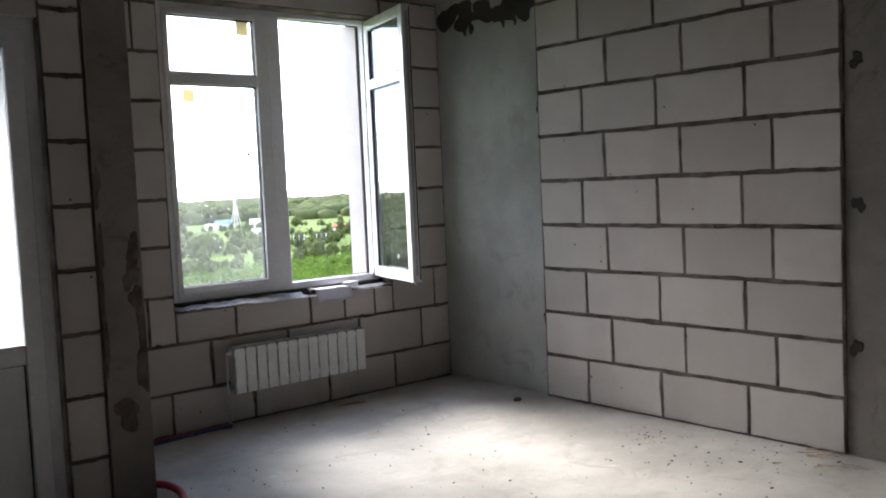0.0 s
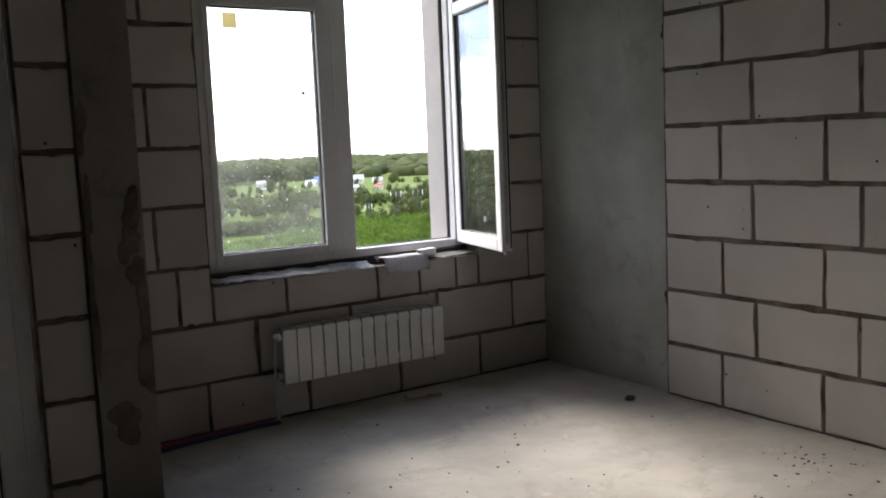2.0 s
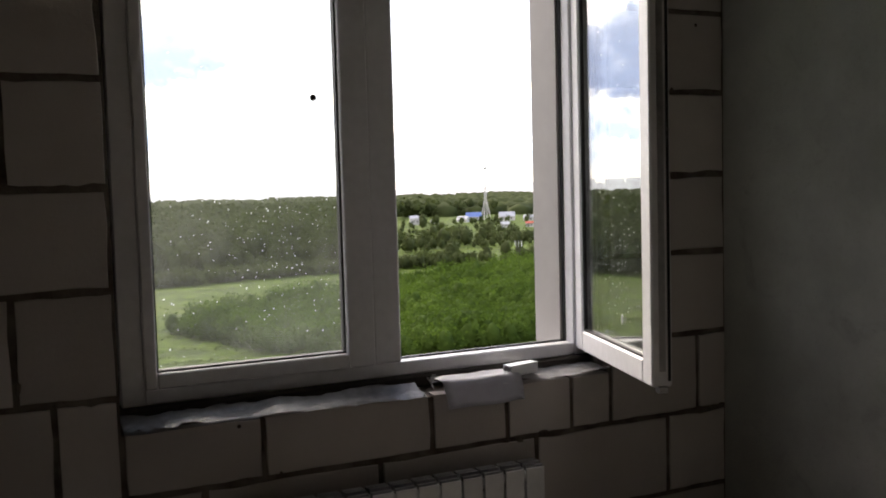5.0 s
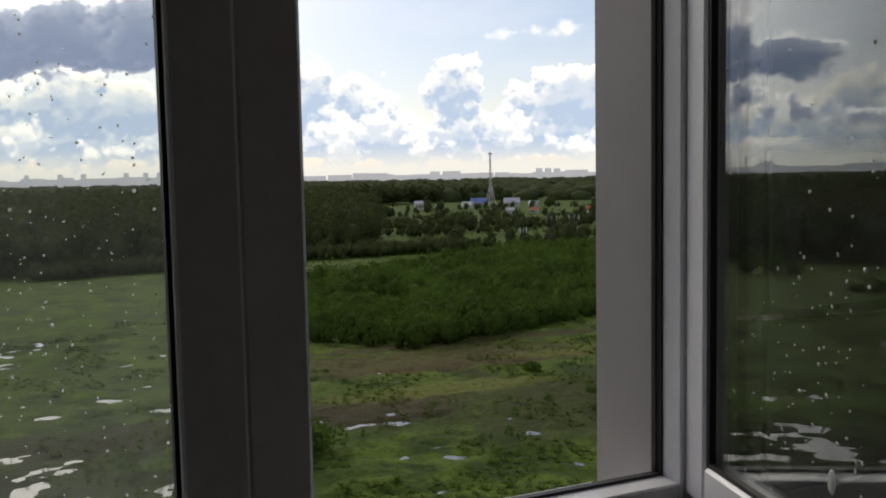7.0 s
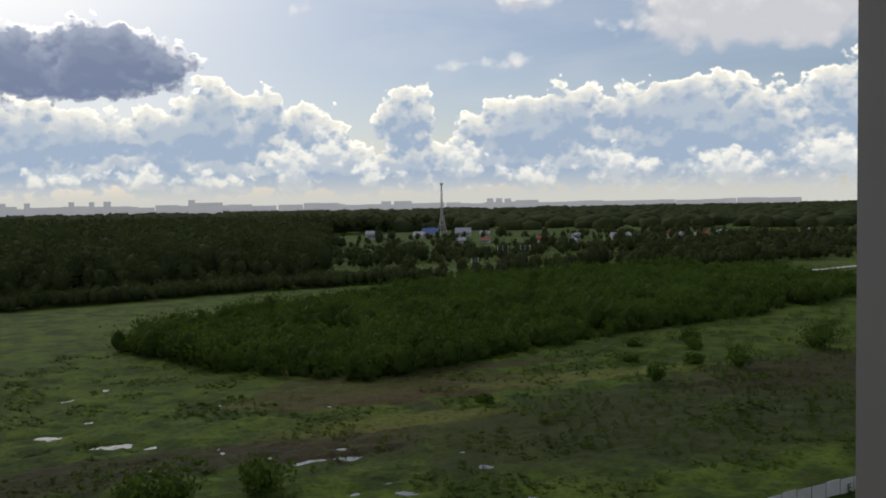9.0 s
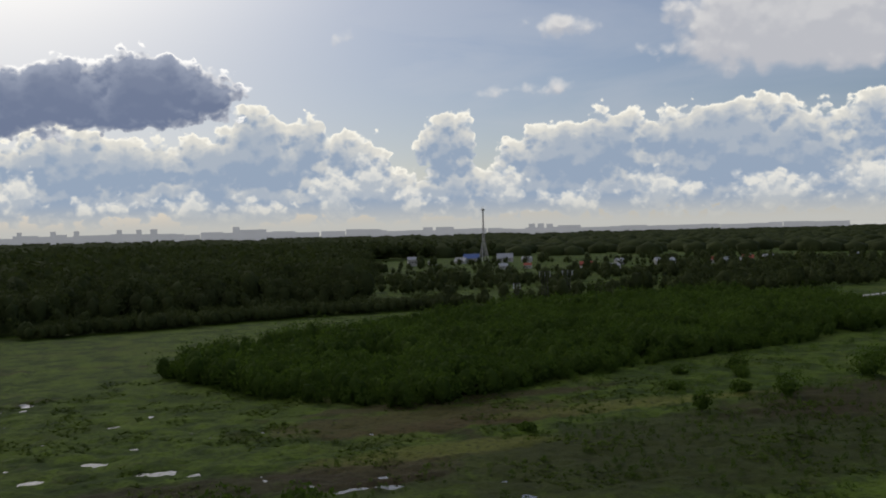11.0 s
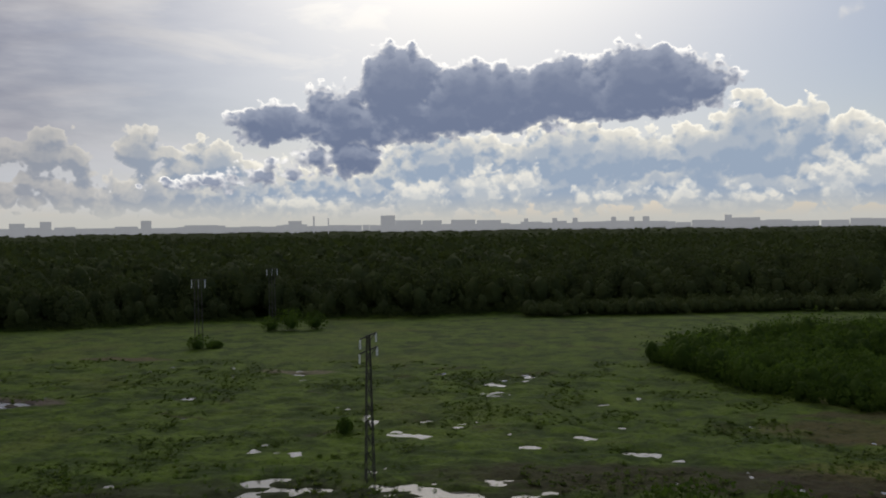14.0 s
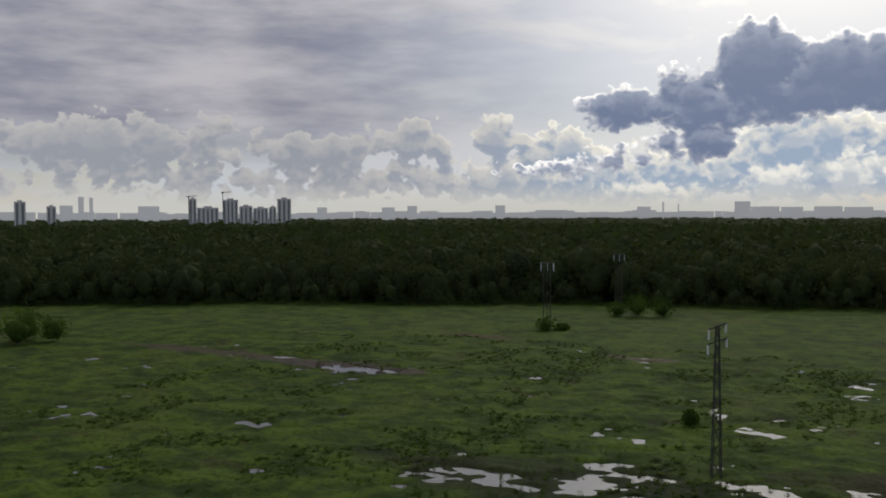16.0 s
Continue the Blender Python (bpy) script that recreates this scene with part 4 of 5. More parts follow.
gx, gy = axis(-190, 150, 0.9, 4700), axis(76, 215, 0.6, 4700)
X, Y = np.meshgrid(gx, gy)
V = np.stack([X, Y, GZ + land(X, Y)], -1).reshape(-1, 3)
n, w = len(gx), len(gy)
I = (np.arange(w - 1)[:, None] * n + np.arange(n - 1)[None]).ravel()
F = np.stack([I, I + 1, I + n + 1, I + n], -1)
ground = tagged(new("ground", mesh_of("ground", V, F, GROUND)), "wet green meadow with brown patches and tussocks", "ground", kind="structure")
for f in ground.data.polygons:
    f.use_smooth = True
tagged(link_bmesh("water", box(-200, 60, 80, 225, GZ - 0.6, GZ - 0.05), WATER), "shallow standing water lying in the meadow", "water", kind="structure")


# ---- trees ----
def crown_arrays(rng, height, radius, clumps, size, low=0.12):
    """Leaf clumps as separate bent quads round an uneven crown."""
    lobes = rng.normal(size=(9, 3))
    lobes /= np.linalg.norm(lobes, axis=1)[:, None]
    power = rng.uniform(-0.42, 0.62, 9)
    d = rng.normal(size=(clumps, 3))
    d /= np.linalg.norm(d, axis=1)[:, None]
    swell = 1 + (np.maximum(0, d @ lobes.T) ** 3 * power).sum(1)
    r = swell * rng.uniform(0.62, 1.1, clumps)
    c = d * r[:, None] * np.array([radius, radius, height * (1 - low) / 2])
    c[:, 2] += height * (1 + low) / 2
    nrm = d + rng.normal(scale=0.55, size=(clumps, 3))
    nrm /= np.linalg.norm(nrm, axis=1)[:, None]
    t = np.cross(nrm, rng.normal(size=(clumps, 3)))
    t /= np.linalg.norm(t, axis=1)[:, None]
    b = np.cross(nrm, t)
    s = size * rng.uniform(0.6, 1.4, clumps)[:, None]
    q = np.stack([c - t * s, c - b * s * 0.7 - nrm * s * 0.2, c + t * s, c + b * s * 0.7 + nrm * s * 0.15], 1).reshape(-1, 3)
    f = np.arange(clumps * 4).reshape(-1, 4)
    return q, f


def core_arrays(rng, height, radius, low=0.1, level=2):
    bm = bmesh.new()
    bmesh.ops.create_icosphere(bm, subdivisions=level, radius=1)
    v = np.array([p.co[:] for p in bm.verts])
    f = np.array([[p.index for p in q.verts] for q in bm.faces])
    f = np.concatenate([f, f[:, 2:3]], 1)[:, :3]
    bm.free()
    v = v * (1 + rng.uniform(-0.22, 0.20, (len(v), 1)))
    v = v * np.array([radius * 0.76, radius * 0.76, height * (1 - low) * 0.41])
    v[:, 2] += height * (1 + low) / 2
    return v, f


def scatter(name, spots, kinds, mat, rng):
    """One mesh of many plants: spots are x, y, z, scale; kinds are (verts, faces) pairs with faces of one size."""
    vs, fs, at = [], [], 0
    turn = rng.uniform(0, 2 * math.pi, len(spots))
    pick = rng.integers(0, len(kinds), len(spots))
    for k, (v, f) in enumerate(kinds):
        sel = np.where(pick == k)[0]
        if not len(sel):
            continue
        c, s = np.cos(turn[sel])[:, None], np.sin(turn[sel])[:, None]
        sc = spots[sel, 3][:, None]
        tall = sc * rng.uniform(0.85, 1.15, (len(sel), 1))
        P = np.stack([(v[:, 0] * c - v[:, 1] * s) * sc + spots[sel, 0][:, None],
                      (v[:, 0] * s + v[:, 1] * c) * sc + spots[sel, 1][:, None],
                      v[:, 2] * tall + spots[sel, 2][:, None]], -1)
        vs.append(P.reshape(-1, 3))
        fs.append((f[None] + (np.arange(len(sel)) * len(v))[:, None, None] + at).reshape(-1, f.shape[1]))
        at += len(sel) * len(v)
    return new(name, mesh_of(name, np.concatenate(vs), np.concatenate(fs), mat))


RNG = np.random.default_rng(7)


def in_line(x, pts):
    p = np.array(pts, dtype=float)
    return np.interp(x, p[:, 0], p[:, 1])


EDGE = [(-900, 120), (-330, 218), (-305, 239), (-246, 273), (-165, 308), (-88, 345), (-18, 364), (10, 384), (83, 398), (134, 404), (150, 470), (215, 640), (300, 900), (450, 965), (700, 900), (1500, 700), (4000, 600)]


def jittered(x0, x1, y0, y1, step):
    gx, gy = np.meshgrid(np.arange(x0, x1, step), np.arange(y0, y1, step))
    p = np.stack([gx.ravel(), gy.ravel()], -1).astype(float)
    return p + RNG.uniform(-0.45, 0.45, p.shape) * step


def in_view(p, lo=-62, hi=60):
    a = np.degrees(np.arctan2(p[:, 0], p[:, 1]))
    return (a > lo) & (a < hi)


def spots_of(p, scale):
    return np.concatenate([p, np.full((len(p), 1), GZ), scale[:, None]], 1)


tall_kinds = [crown_arrays(np.random.default_rng(20 + i), 16, RNG.uniform(5.2, 7.4), 300, 0.62, 0.16) for i in range(7)]
tall_cores = [core_arrays(np.random.default_rng(30 + i), 15.2, 5.2, 0.12) for i in range(5)]
p = jittered(-560, 420, 200, 800, 7.0)
off = p[:, 1] - in_line(p[:, 0], EDGE) + 7 * lumps(p[:, 0], p[:, 1], 41, 30.0, 2)
front = p[(off > 4) & (off < 80) & in_view(p)]
off = off[(off > 4) & (off < 80) & in_view(p)]
scale = RNG.uniform(0.72, 1.28, len(front)) * np.where(RNG.random(len(front)) < 0.25, 0.72, 1.0) * np.interp(off, [4, 9, 22], [0.38, 0.7, 1.0])
scale = scale * (1 + 0.14 * lumps(front[:, 0], front[:, 1], 44, 45.0, 2))
tagged(scatter("forest_edge", spots_of(front, scale), tall_kinds, LEAF, RNG), "dark green edge of a deciduous forest", "forest", kind="stuff")
tagged(scatter("forest_edge_core", spots_of(front, scale), tall_cores, LEAF, RNG), "dense dark inner foliage of the forest edge", "forest", kind="stuff")
p = jittered(-420, 60, 205, 400, 3.6)
off = p[:, 1] - in_line(p[:, 0], EDGE) + 7 * lumps(p[:, 0], p[:, 1], 41, 30.0, 2)
p = p[(off > -1) & (off < 6) & in_view(p) & (RNG.random(len(p)) < 0.7)]
fringe = spots_of(p, RNG.uniform(0.3, 1.0, len(p)))
few_kinds = [crown_arrays(np.random.default_rng(50 + i), 19, RNG.uniform(5.0, 6.6), 34, 1.8, 0.35) for i in range(6)]
p = jittered(-1300, 1300, 200, 1150, 10.5)
off = p[:, 1] - in_line(p[:, 0], EDGE)
mid = p[(off >= 75) & in_view(p) & (np.hypot(p[:, 0], p[:, 1]) < 1150)]
scale = RNG.uniform(0.8, 1.15, len(mid))
tagged(scatter("forest", spots_of(mid, scale), few_kinds, LEAF, RNG), "dark green deciduous forest seen from above", "forest", kind="stuff")
tagged(scatter("forest_core", spots_of(mid, scale), [core_arrays(np.random.default_rng(60 + i), 19, 5.6, 0.3, 1) for i in range(4)], LEAF, RNG),
       "dense dark inner foliage of the forest", "forest", kind="stuff")
p = jittered(-4400, 4400, 300, 4500, 41)
far = p[(np.hypot(p[:, 0], p[:, 1]) >= 1130) & (np.hypot(p[:, 0], p[:, 1]) < 4600) & in_view(p)]
tagged(scatter("distant_forest", spots_of(far, RNG.uniform(0.8, 1.1, len(far))),
               [core_arrays(np.random.default_rng(70 + i), 18, 24, -0.6, 1) for i in range(4)], LEAF, RNG), "distant dark forest reaching the horizon", "forest", kind="stuff")
bush_kinds = [crown_arrays(np.random.default_rng(80 + i), 6.4, RNG.uniform(2.5, 3.5), 170, 0.34, 0.0) for i in range(6)]
sparse_kinds = [crown_arrays(np.random.default_rng(85 + i), 6.4, RNG.uniform(2.3, 3.4), 60, 0.62, 0.0) for i in range(5)]
bush_cores = [core_arrays(np.random.default_rng(90 + i), 6.0, 2.3, 0.0) for i in range(4)]
tagged(scatter("forest_fringe", fringe, bush_kinds, LEAF, RNG), "low bushes along the foot of the forest", "bushes", kind="stuff")
GROVE_FRONT = [(24, 236), (26, 230), (31, 217), (42, 193), (52, 181), (63, 173), (80, 175), (101, 183), (128, 191), (161, 200), (197, 206), (244, 219), (300, 240)]
GROVE_BACK = [(24, 238), (30, 260), (64, 280), (96, 297), (146, 330), (182, 352), (296, 366), (330, 300)]
p = jittered(22, 300, 165, 370, 3.8)
inside = (p[:, 1] > in_line(p[:, 0], GROVE_FRONT) + 3 * lumps(p[:, 0], p[:, 1], 51, 14.0, 2)) & (p[:, 1] < in_line(p[:, 0], GROVE_BACK))
p = p[inside & (lumps(p[:, 0], p[:, 1], 52, 16.0, 2) > -0.75)]
scale = RNG.uniform(0.55, 1.1, len(p)) * (1 + 0.2 * lumps(p[:, 0], p[:, 1], 53, 20.0, 2))
tagged(scatter("grove", spots_of(p, scale), bush_kinds, WILLOW, RNG), "dense green grove of young birch and willow", "grove", kind="stuff")
tagged(scatter("grove_core", spots_of(p, scale), bush_cores, WILLOW, RNG), "dense inner foliage of the young grove", "grove", kind="stuff")
p = jittered(-12, 168, 352, 392, 3.2)
mid_line = in_line(p[:, 0], [(-5, 358), (39, 367), (85, 380), (136, 382), (165, 384)])
p = p[np.abs(p[:, 1] - mid_line) < 7]
scale = RNG.uniform(0.75, 1.0, len(p))
tagged(scatter("hedge", spots_of(p, scale), bush_kinds, LEAF, RNG), "long dark hedge of bushes across the meadow", "hedge", kind="stuff")
tagged(scatter("hedge_core", spots_of(p, scale), bush_cores, LEAF, RNG), "dense inner foliage of the long hedge", "hedge", kind="stuff")


# ---- single bushes and trees on the meadow ----
def lone_tree(name, x, y, height, radius, seed, label, mat=WILLOW, group="meadow bushes"):
    r = np.random.default_rng(seed)
    t = thing(name, label, "bush" if height < 7 else "tree", group)
    bm = bmesh.new()
    rod(bm, (0, 0, -0.3), (r.uniform(-0.1, 0.1), 0, height * 0.55), 0.10 + height * 0.012, 0.05, 7)
    for i in range(5):
        a, z = r.uniform(0, 6.28), height * r.uniform(0.12, 0.45)
        rod(bm, (0, 0, z), (radius * 0.7 * math.cos(a), radius * 0.7 * math.sin(a), z + height * 0.3), 0.05, 0.015, 5)
    part("trunk", bm, BARK, t)
    v, f = crown_arrays(r, height, radius, 420, 0.26 + height * 0.012, 0.02)
    crown = new("crown", mesh_of("crown", v, f, mat))
    crown.parent = t
    v, f = core_arrays(r, height * 0.78, radius * 0.68, 0.04)
    inner = new("inner_foliage", mesh_of("inner_foliage", v, f, mat))
    inner.parent = crown
    t.location = (x, y, GZ)
    return t


for i, (x, y, h, r) in enumerate(((111, 140, 4.2, 2.2), (136, 144, 4.6, 2.6), (131, 152, 2.6, 1.8), (168, 153, 5.6, 4.0), (178, 160, 6.2, 5.0), (151, 177, 3.0, 2.2), (134, 177, 2.4, 2.0),
                                  (120, 160, 2.2, 1.8), (143, 166, 3.2, 2.4), (26, 110, 5.0, 3.1), (15.2, 110, 5.0, 3.4), (11.5, 111, 4.2, 3.0), (-37, 152, 2.8, 1.1), (-105, 256, 4.2, 3.4),
                                  (-101, 259, 2.6, 2.2), (-92, 306, 8.0, 4.0), (-98, 303, 5.0, 3.4), (-84, 309, 6.2, 3.6), (74, 141, 1.6, 1.3), (-222, 163, 9.5, 6.0), (-228, 170, 11.0, 6.0), (-219, 172, 8.0, 5.0))):
    lone_tree("bush" if h < 7 else "tree", x, y, h, r, 300 + i, "rounded green willow bush standing in the meadow" if h < 7 else "broad green tree standing by the forest")
p = jittered(140, 680, 372, 830, 7.2)
field = (np.abs(p[:, 1] - in_line(p[:, 0], [(180, 430), (270, 455), (350, 490)])) < 34) & (p[:, 0] < 365)
p = p[(RNG.random(len(p)) < np.interp(p[:, 1], [520, 620], [0.8, 0.16])) & ~field & in_view(p) & (lumps(p[:, 0], p[:, 1], 61, 55.0, 3) > -0.55) & (p[:, 1] > in_line(p[:, 0], GROVE_BACK) - 6)]
scale = RNG.uniform(0.5, 1.25, len(p)) * np.where(RNG.random(len(p)) < 0.2, 1.6, 1.0)
tagged(scatter("scattered_trees", spots_of(p, scale), sparse_kinds, LEAF, RNG), "scattered trees and bushes before the village", "trees", kind="stuff")
tagged(scatter("scattered_trees_core", spots_of(p, scale), bush_cores, LEAF, RNG), "dense inner foliage of scattered trees", "trees", kind="stuff")
young = [lone_tree("young_tree", 0, -500 - 20 * i, 6.0, 2.4 + 0.12 * i, 400 + i, "young green birch at the edge of the grove", WILLOW, "grove edge") for i in range(4)]
gx = 25.0
while gx < 210:
    gy = in_line(gx, GROVE_FRONT) + RNG.uniform(-1.6, 2.2)
    m = pose(gx, gy, GZ, 0, 0, RNG.uniform(0, 360)) @ Matrix.Scale(RNG.uniform(0.5, 0.95), 4)
    if len(young):
        first = young.pop()
        first.matrix_world = m
        stock = (stock if gx > 25.5 else []) + [first]
    else:
        copy_thing(stock[int(RNG.integers(len(stock)))], m)
    gx += RNG.uniform(1.4, 3.0)
p = jittered(100, 240, 130, 205, 5.0)
p = p[(p[:, 1] < in_line(p[:, 0], GROVE_FRONT) - 4) & (p[:, 1] > in_line(p[:, 0], [(100, 158), (180, 140), (240, 150)])) & (RNG.random(len(p)) < 0.45)]
tagged(scatter("low_shrubs", spots_of(p, RNG.uniform(0.15, 0.42, len(p))), bush_kinds, WILLOW, RNG), "low green shrubs along the grove", "shrubs", kind="stuff")
# coarse weeds of the rough ground below the building
p = jittered(5, 190, 70, 172, 2.3)
rough = p[:, 1] - in_line(p[:, 0], [(5, 118), (40, 126), (80, 142), (130, 152), (190, 156)])
p = p[(rough < 6 * lumps(p[:, 0], p[:, 1], 63, 12.0, 3)) & (lumps(p[:, 0], p[:, 1], 64, 10.0, 3) > -0.1) & (RNG.random(len(p)) < 0.7)]
tagged(scatter("coarse_weeds", np.concatenate([p, GZ + land(p[:, 0], p[:, 1])[:, None] - 0.05, RNG.uniform(0.07, 0.20, (len(p), 1))], 1), sparse_kinds, WILLOW, RNG),
       "low coarse weeds on the rough ground", "weeds", kind="stuff")
p = jittered(-85, 12, 96, 132, 2.0)
p = p[(lumps(p[:, 0], p[:, 1], 66, 8.0, 3) > -0.2) & (RNG.random(len(p)) < 0.45)]
tagged(scatter("marsh_weeds", np.concatenate([p, GZ + land(p[:, 0], p[:, 1])[:, None] - 0.05, RNG.uniform(0.05, 0.15, (len(p), 1))], 1), sparse_kinds, WILLOW, RNG),
       "dark weeds standing in the marshy ground", "weeds", kind="stuff")
# tussocks and weeds
def tuft(seed, h, r, n):
    g = np.random.default_rng(seed)
    a = g.uniform(0, 6.28, n)
    o = np.stack([np.cos(a), np.sin(a), np.zeros(n)], 1)
    s = np.stack([-np.sin(a), np.cos(a), np.zeros(n)], 1)
    base = o * g.uniform(0, r * 0.5, (n, 1))
    tip = base + o * r * g.uniform(0.4, 1, (n, 1)) + np.array([0, 0, 1.0]) * h * g.uniform(0.5, 1, (n, 1))
    w = s * r * 0.28
    q = np.stack([base - w, base + w, tip + w * 0.5, tip - w * 0.5], 1).reshape(-1, 3)
    return q, np.arange(n * 4).reshape(-1, 4)


tufts = [tuft(i, 0.26, 0.6, 9) for i in range(6)]
p = jittered(-150, 175, 82, 235, 1.5)
p = p[(lumps(p[:, 0], p[:, 1], 71, 9.0, 3) > 0.22) & in_view(p)]
z = GZ + land(p[:, 0], p[:, 1])
p, z = p[z > GZ - 0.02], z[z > GZ - 0.02]
sp = np.concatenate([p, z[:, None] - 0.02, RNG.uniform(0.5, 1.25, (len(p), 1))], 1)
tagged(scatter("tussocks", sp, tufts, REED, RNG), "grass tussocks and weeds on the wet meadow", "weeds", kind="stuff")


# ---- power line ----
def portal_pylon(x, y, height, turn, gap=2.4):
    t = thing("power_pylon", "slim dark steel power pylon with pale insulators", "pylon", "power pylons")
    top = height - 2.4
    for k in (-1, 0, 1):
        part("leg", rod(bmesh.new(), (k * gap * 0.62, 0, -0.3), (k * gap * 0.5, 0, height), 0.15, 0.10, 6), LATTICE, t)
        bm = bmesh.new()
        for j in range(9):
            bmesh.ops.create_cone(bm, cap_ends=True, segments=8, radius1=0.17, radius2=0.12, depth=0.2, matrix=pose(k * gap + 0.12, 0.3, height - 0.25 - j * 0.27))
        part("insulator", bm, PORCELAIN, t, "pale string of insulators")
    part("crossarm", boxes((-gap * 1.15, gap * 1.15, -0.10, 0.10, height - 0.14, height + 0.08), (-gap * 1.1, gap * 1.1, 0.05, 0.35, height - 0.02, height + 0.06)), LATTICE, t)
    bm = bmesh.new()
    for a, b in ((0.06, 0.24), (0.24, 0.42), (0.42, 0.60), (0.60, 0.78)):
        rod(bm, (-gap * 0.6, 0, height * a), (0, 0, height * b), 0.045, seg=5)
        rod(bm, (gap * 0.6, 0, height * a), (0, 0, height * b), 0.045, seg=5)
    part("bracing", bm, LATTICE, t)
    t.matrix_world = pose(x, y, GZ, 0, 0, turn)


def lattice_pylon(x, y, height, turn):
    t = thing("power_pylon", "narrow dark lattice power pylon standing in the wet meadow", "pylon", "power pylons")
    half = lambda z: 0.62 - 0.40 * z / height
    for sx in (-1, 1):
        for sy in (-1, 1):
            part("leg", rod(bmesh.new(), (sx * 0.62, sy * 0.62, -0.4), (sx * 0.22, sy * 0.22, height), 0.075, 0.06, 5), LATTICE, t)
    n = 9
    for side in range(4):
        bm = bmesh.new()
        for i in range(n):
            za, zb = height * i / n, height * (i + 1) / n
            a, b = half(za), half(zb)
            m = Matrix.Rotation(side * math.pi / 2, 3, "Z")
            rod(bm, m @ Vector((-a, -a, za)), m @ Vector((b, -b, zb)), 0.04, seg=4)
            rod(bm, m @ Vector((a, -a, za)), m @ Vector((-b, -b, zb)), 0.04, seg=4)
        part("bracing", bm, LATTICE, t)
    for dz, s in ((-2.6, 1.0), (-0.6, 0.9)):
        part("crossarm", rod(rod(bmesh.new(), (-1.3 * s, 0, height + dz), (1.3 * s, 0, height + dz + 0.9), 0.10, seg=6), (-0.4, 0, height + dz - 1), (1.3 * s, 0, height + dz + 0.9), 0.05, seg=5), LATTICE, t)
        for k in (-1.25, 1.25):
            bm = bmesh.new()
            for j in range(6):
                bmesh.ops.create_cone(bm, cap_ends=True, segments=8, radius1=0.16, radius2=0.1, depth=0.16, matrix=pose(k * s, 0.1, height + dz + 0.45 + 0.4 * k * s - 0.15 - j * 0.22))
            part("insulator", bm, PORCELAIN, t, "pale string of insulators")
    t.matrix_world = pose(x, y, GZ, 0, 0, turn)


lattice_pylon(-27, 125, 20.6, 25)
portal_pylon(-105.5, 258, 20.6, 25, 1.9)
portal_pylon(-106, 330, 20.2, 20, 1.9)
portal_pylon(208, 372, 15.0, -25)
portal_pylon(232, 392, 14.0, -25)
portal_pylon(187, 360, 11.0, -25, 1.4)

# ---- radio mast and village ----
WHITE = plain("white_wall", (0.50, 0.49, 0.46), 0.8, 0, 0.08, 0.8, 0.01)
ROOF_R = plain("red_roof", (0.36, 0.08, 0.05), 0.7, 0, 0.1, 1.5, 0.02)
ROOF_G = plain("grey_roof", (0.42, 0.43, 0.45), 0.5, 0, 0.1, 1.5, 0.02)
ROOF_B = plain("blue_roof", (0.10, 0.17, 0.40), 0.5, 0, 0.1, 1.5, 0.02)
PANEL = plain("pale_concrete", (0.55, 0.53, 0.50), 0.85, 0, 0.08, 1.2, 0.01)
DARKGLASS = plain("dark_window", (0.03, 0.035, 0.04), 0.15)
mast = thing("radio_mast", "tall white and grey lattice radio mast by the village", "radio mast")
MX, MY, MH = 424.0, 888.0, 56.0
for sx in (-1, 1):
    for sy in (-1, 1):
        part("leg", rod(rod(bmesh.new(), (sx * 4.2, sy * 4.2, -0.5), (sx * 1.1, sy * 1.1, 21), 0.40, 0.25, 6), (sx * 1.1, sy * 1.1, 21), (sx * 0.45, sy * 0.45, MH), 0.16, 0.12, 6), PANEL, mast)
for side in range(4):
    bm, m = bmesh.new(), Matrix.Rotation(side * math.pi / 2, 3, "Z")
    zs = [0, 5, 10, 14, 18, 21, 26, 31, 36, 41, 46, 51, 55]
    w = lambda z: 4.2 - 3.1 * z / 21 if z < 21 else 1.1 - 0.65 * (z - 21) / 35
    for a, b in zip(zs, zs[1:]):
        rod(bm, m @ Vector((-w(a), -w(a), a)), m @ Vector((w(b), -w(b), b)), 0.11, seg=4)
        rod(bm, m @ Vector((w(a), -w(a), a)), m @ Vector((-w(b), -w(b), b)), 0.11, seg=4)
    part("bracing", bm, PANEL, mast)
part("platform", rod(bmesh.new(), (0, 0, MH - 1.6), (0, 0, MH + 0.4), 1.9, seg=10), PANEL, mast)
part("aerial", rod(bmesh.new(), (0, 0, MH + 0.4), (0, 0, MH + 3), 0.2, seg=6), LATTICE, mast)
mast.location = (MX, MY, GZ)


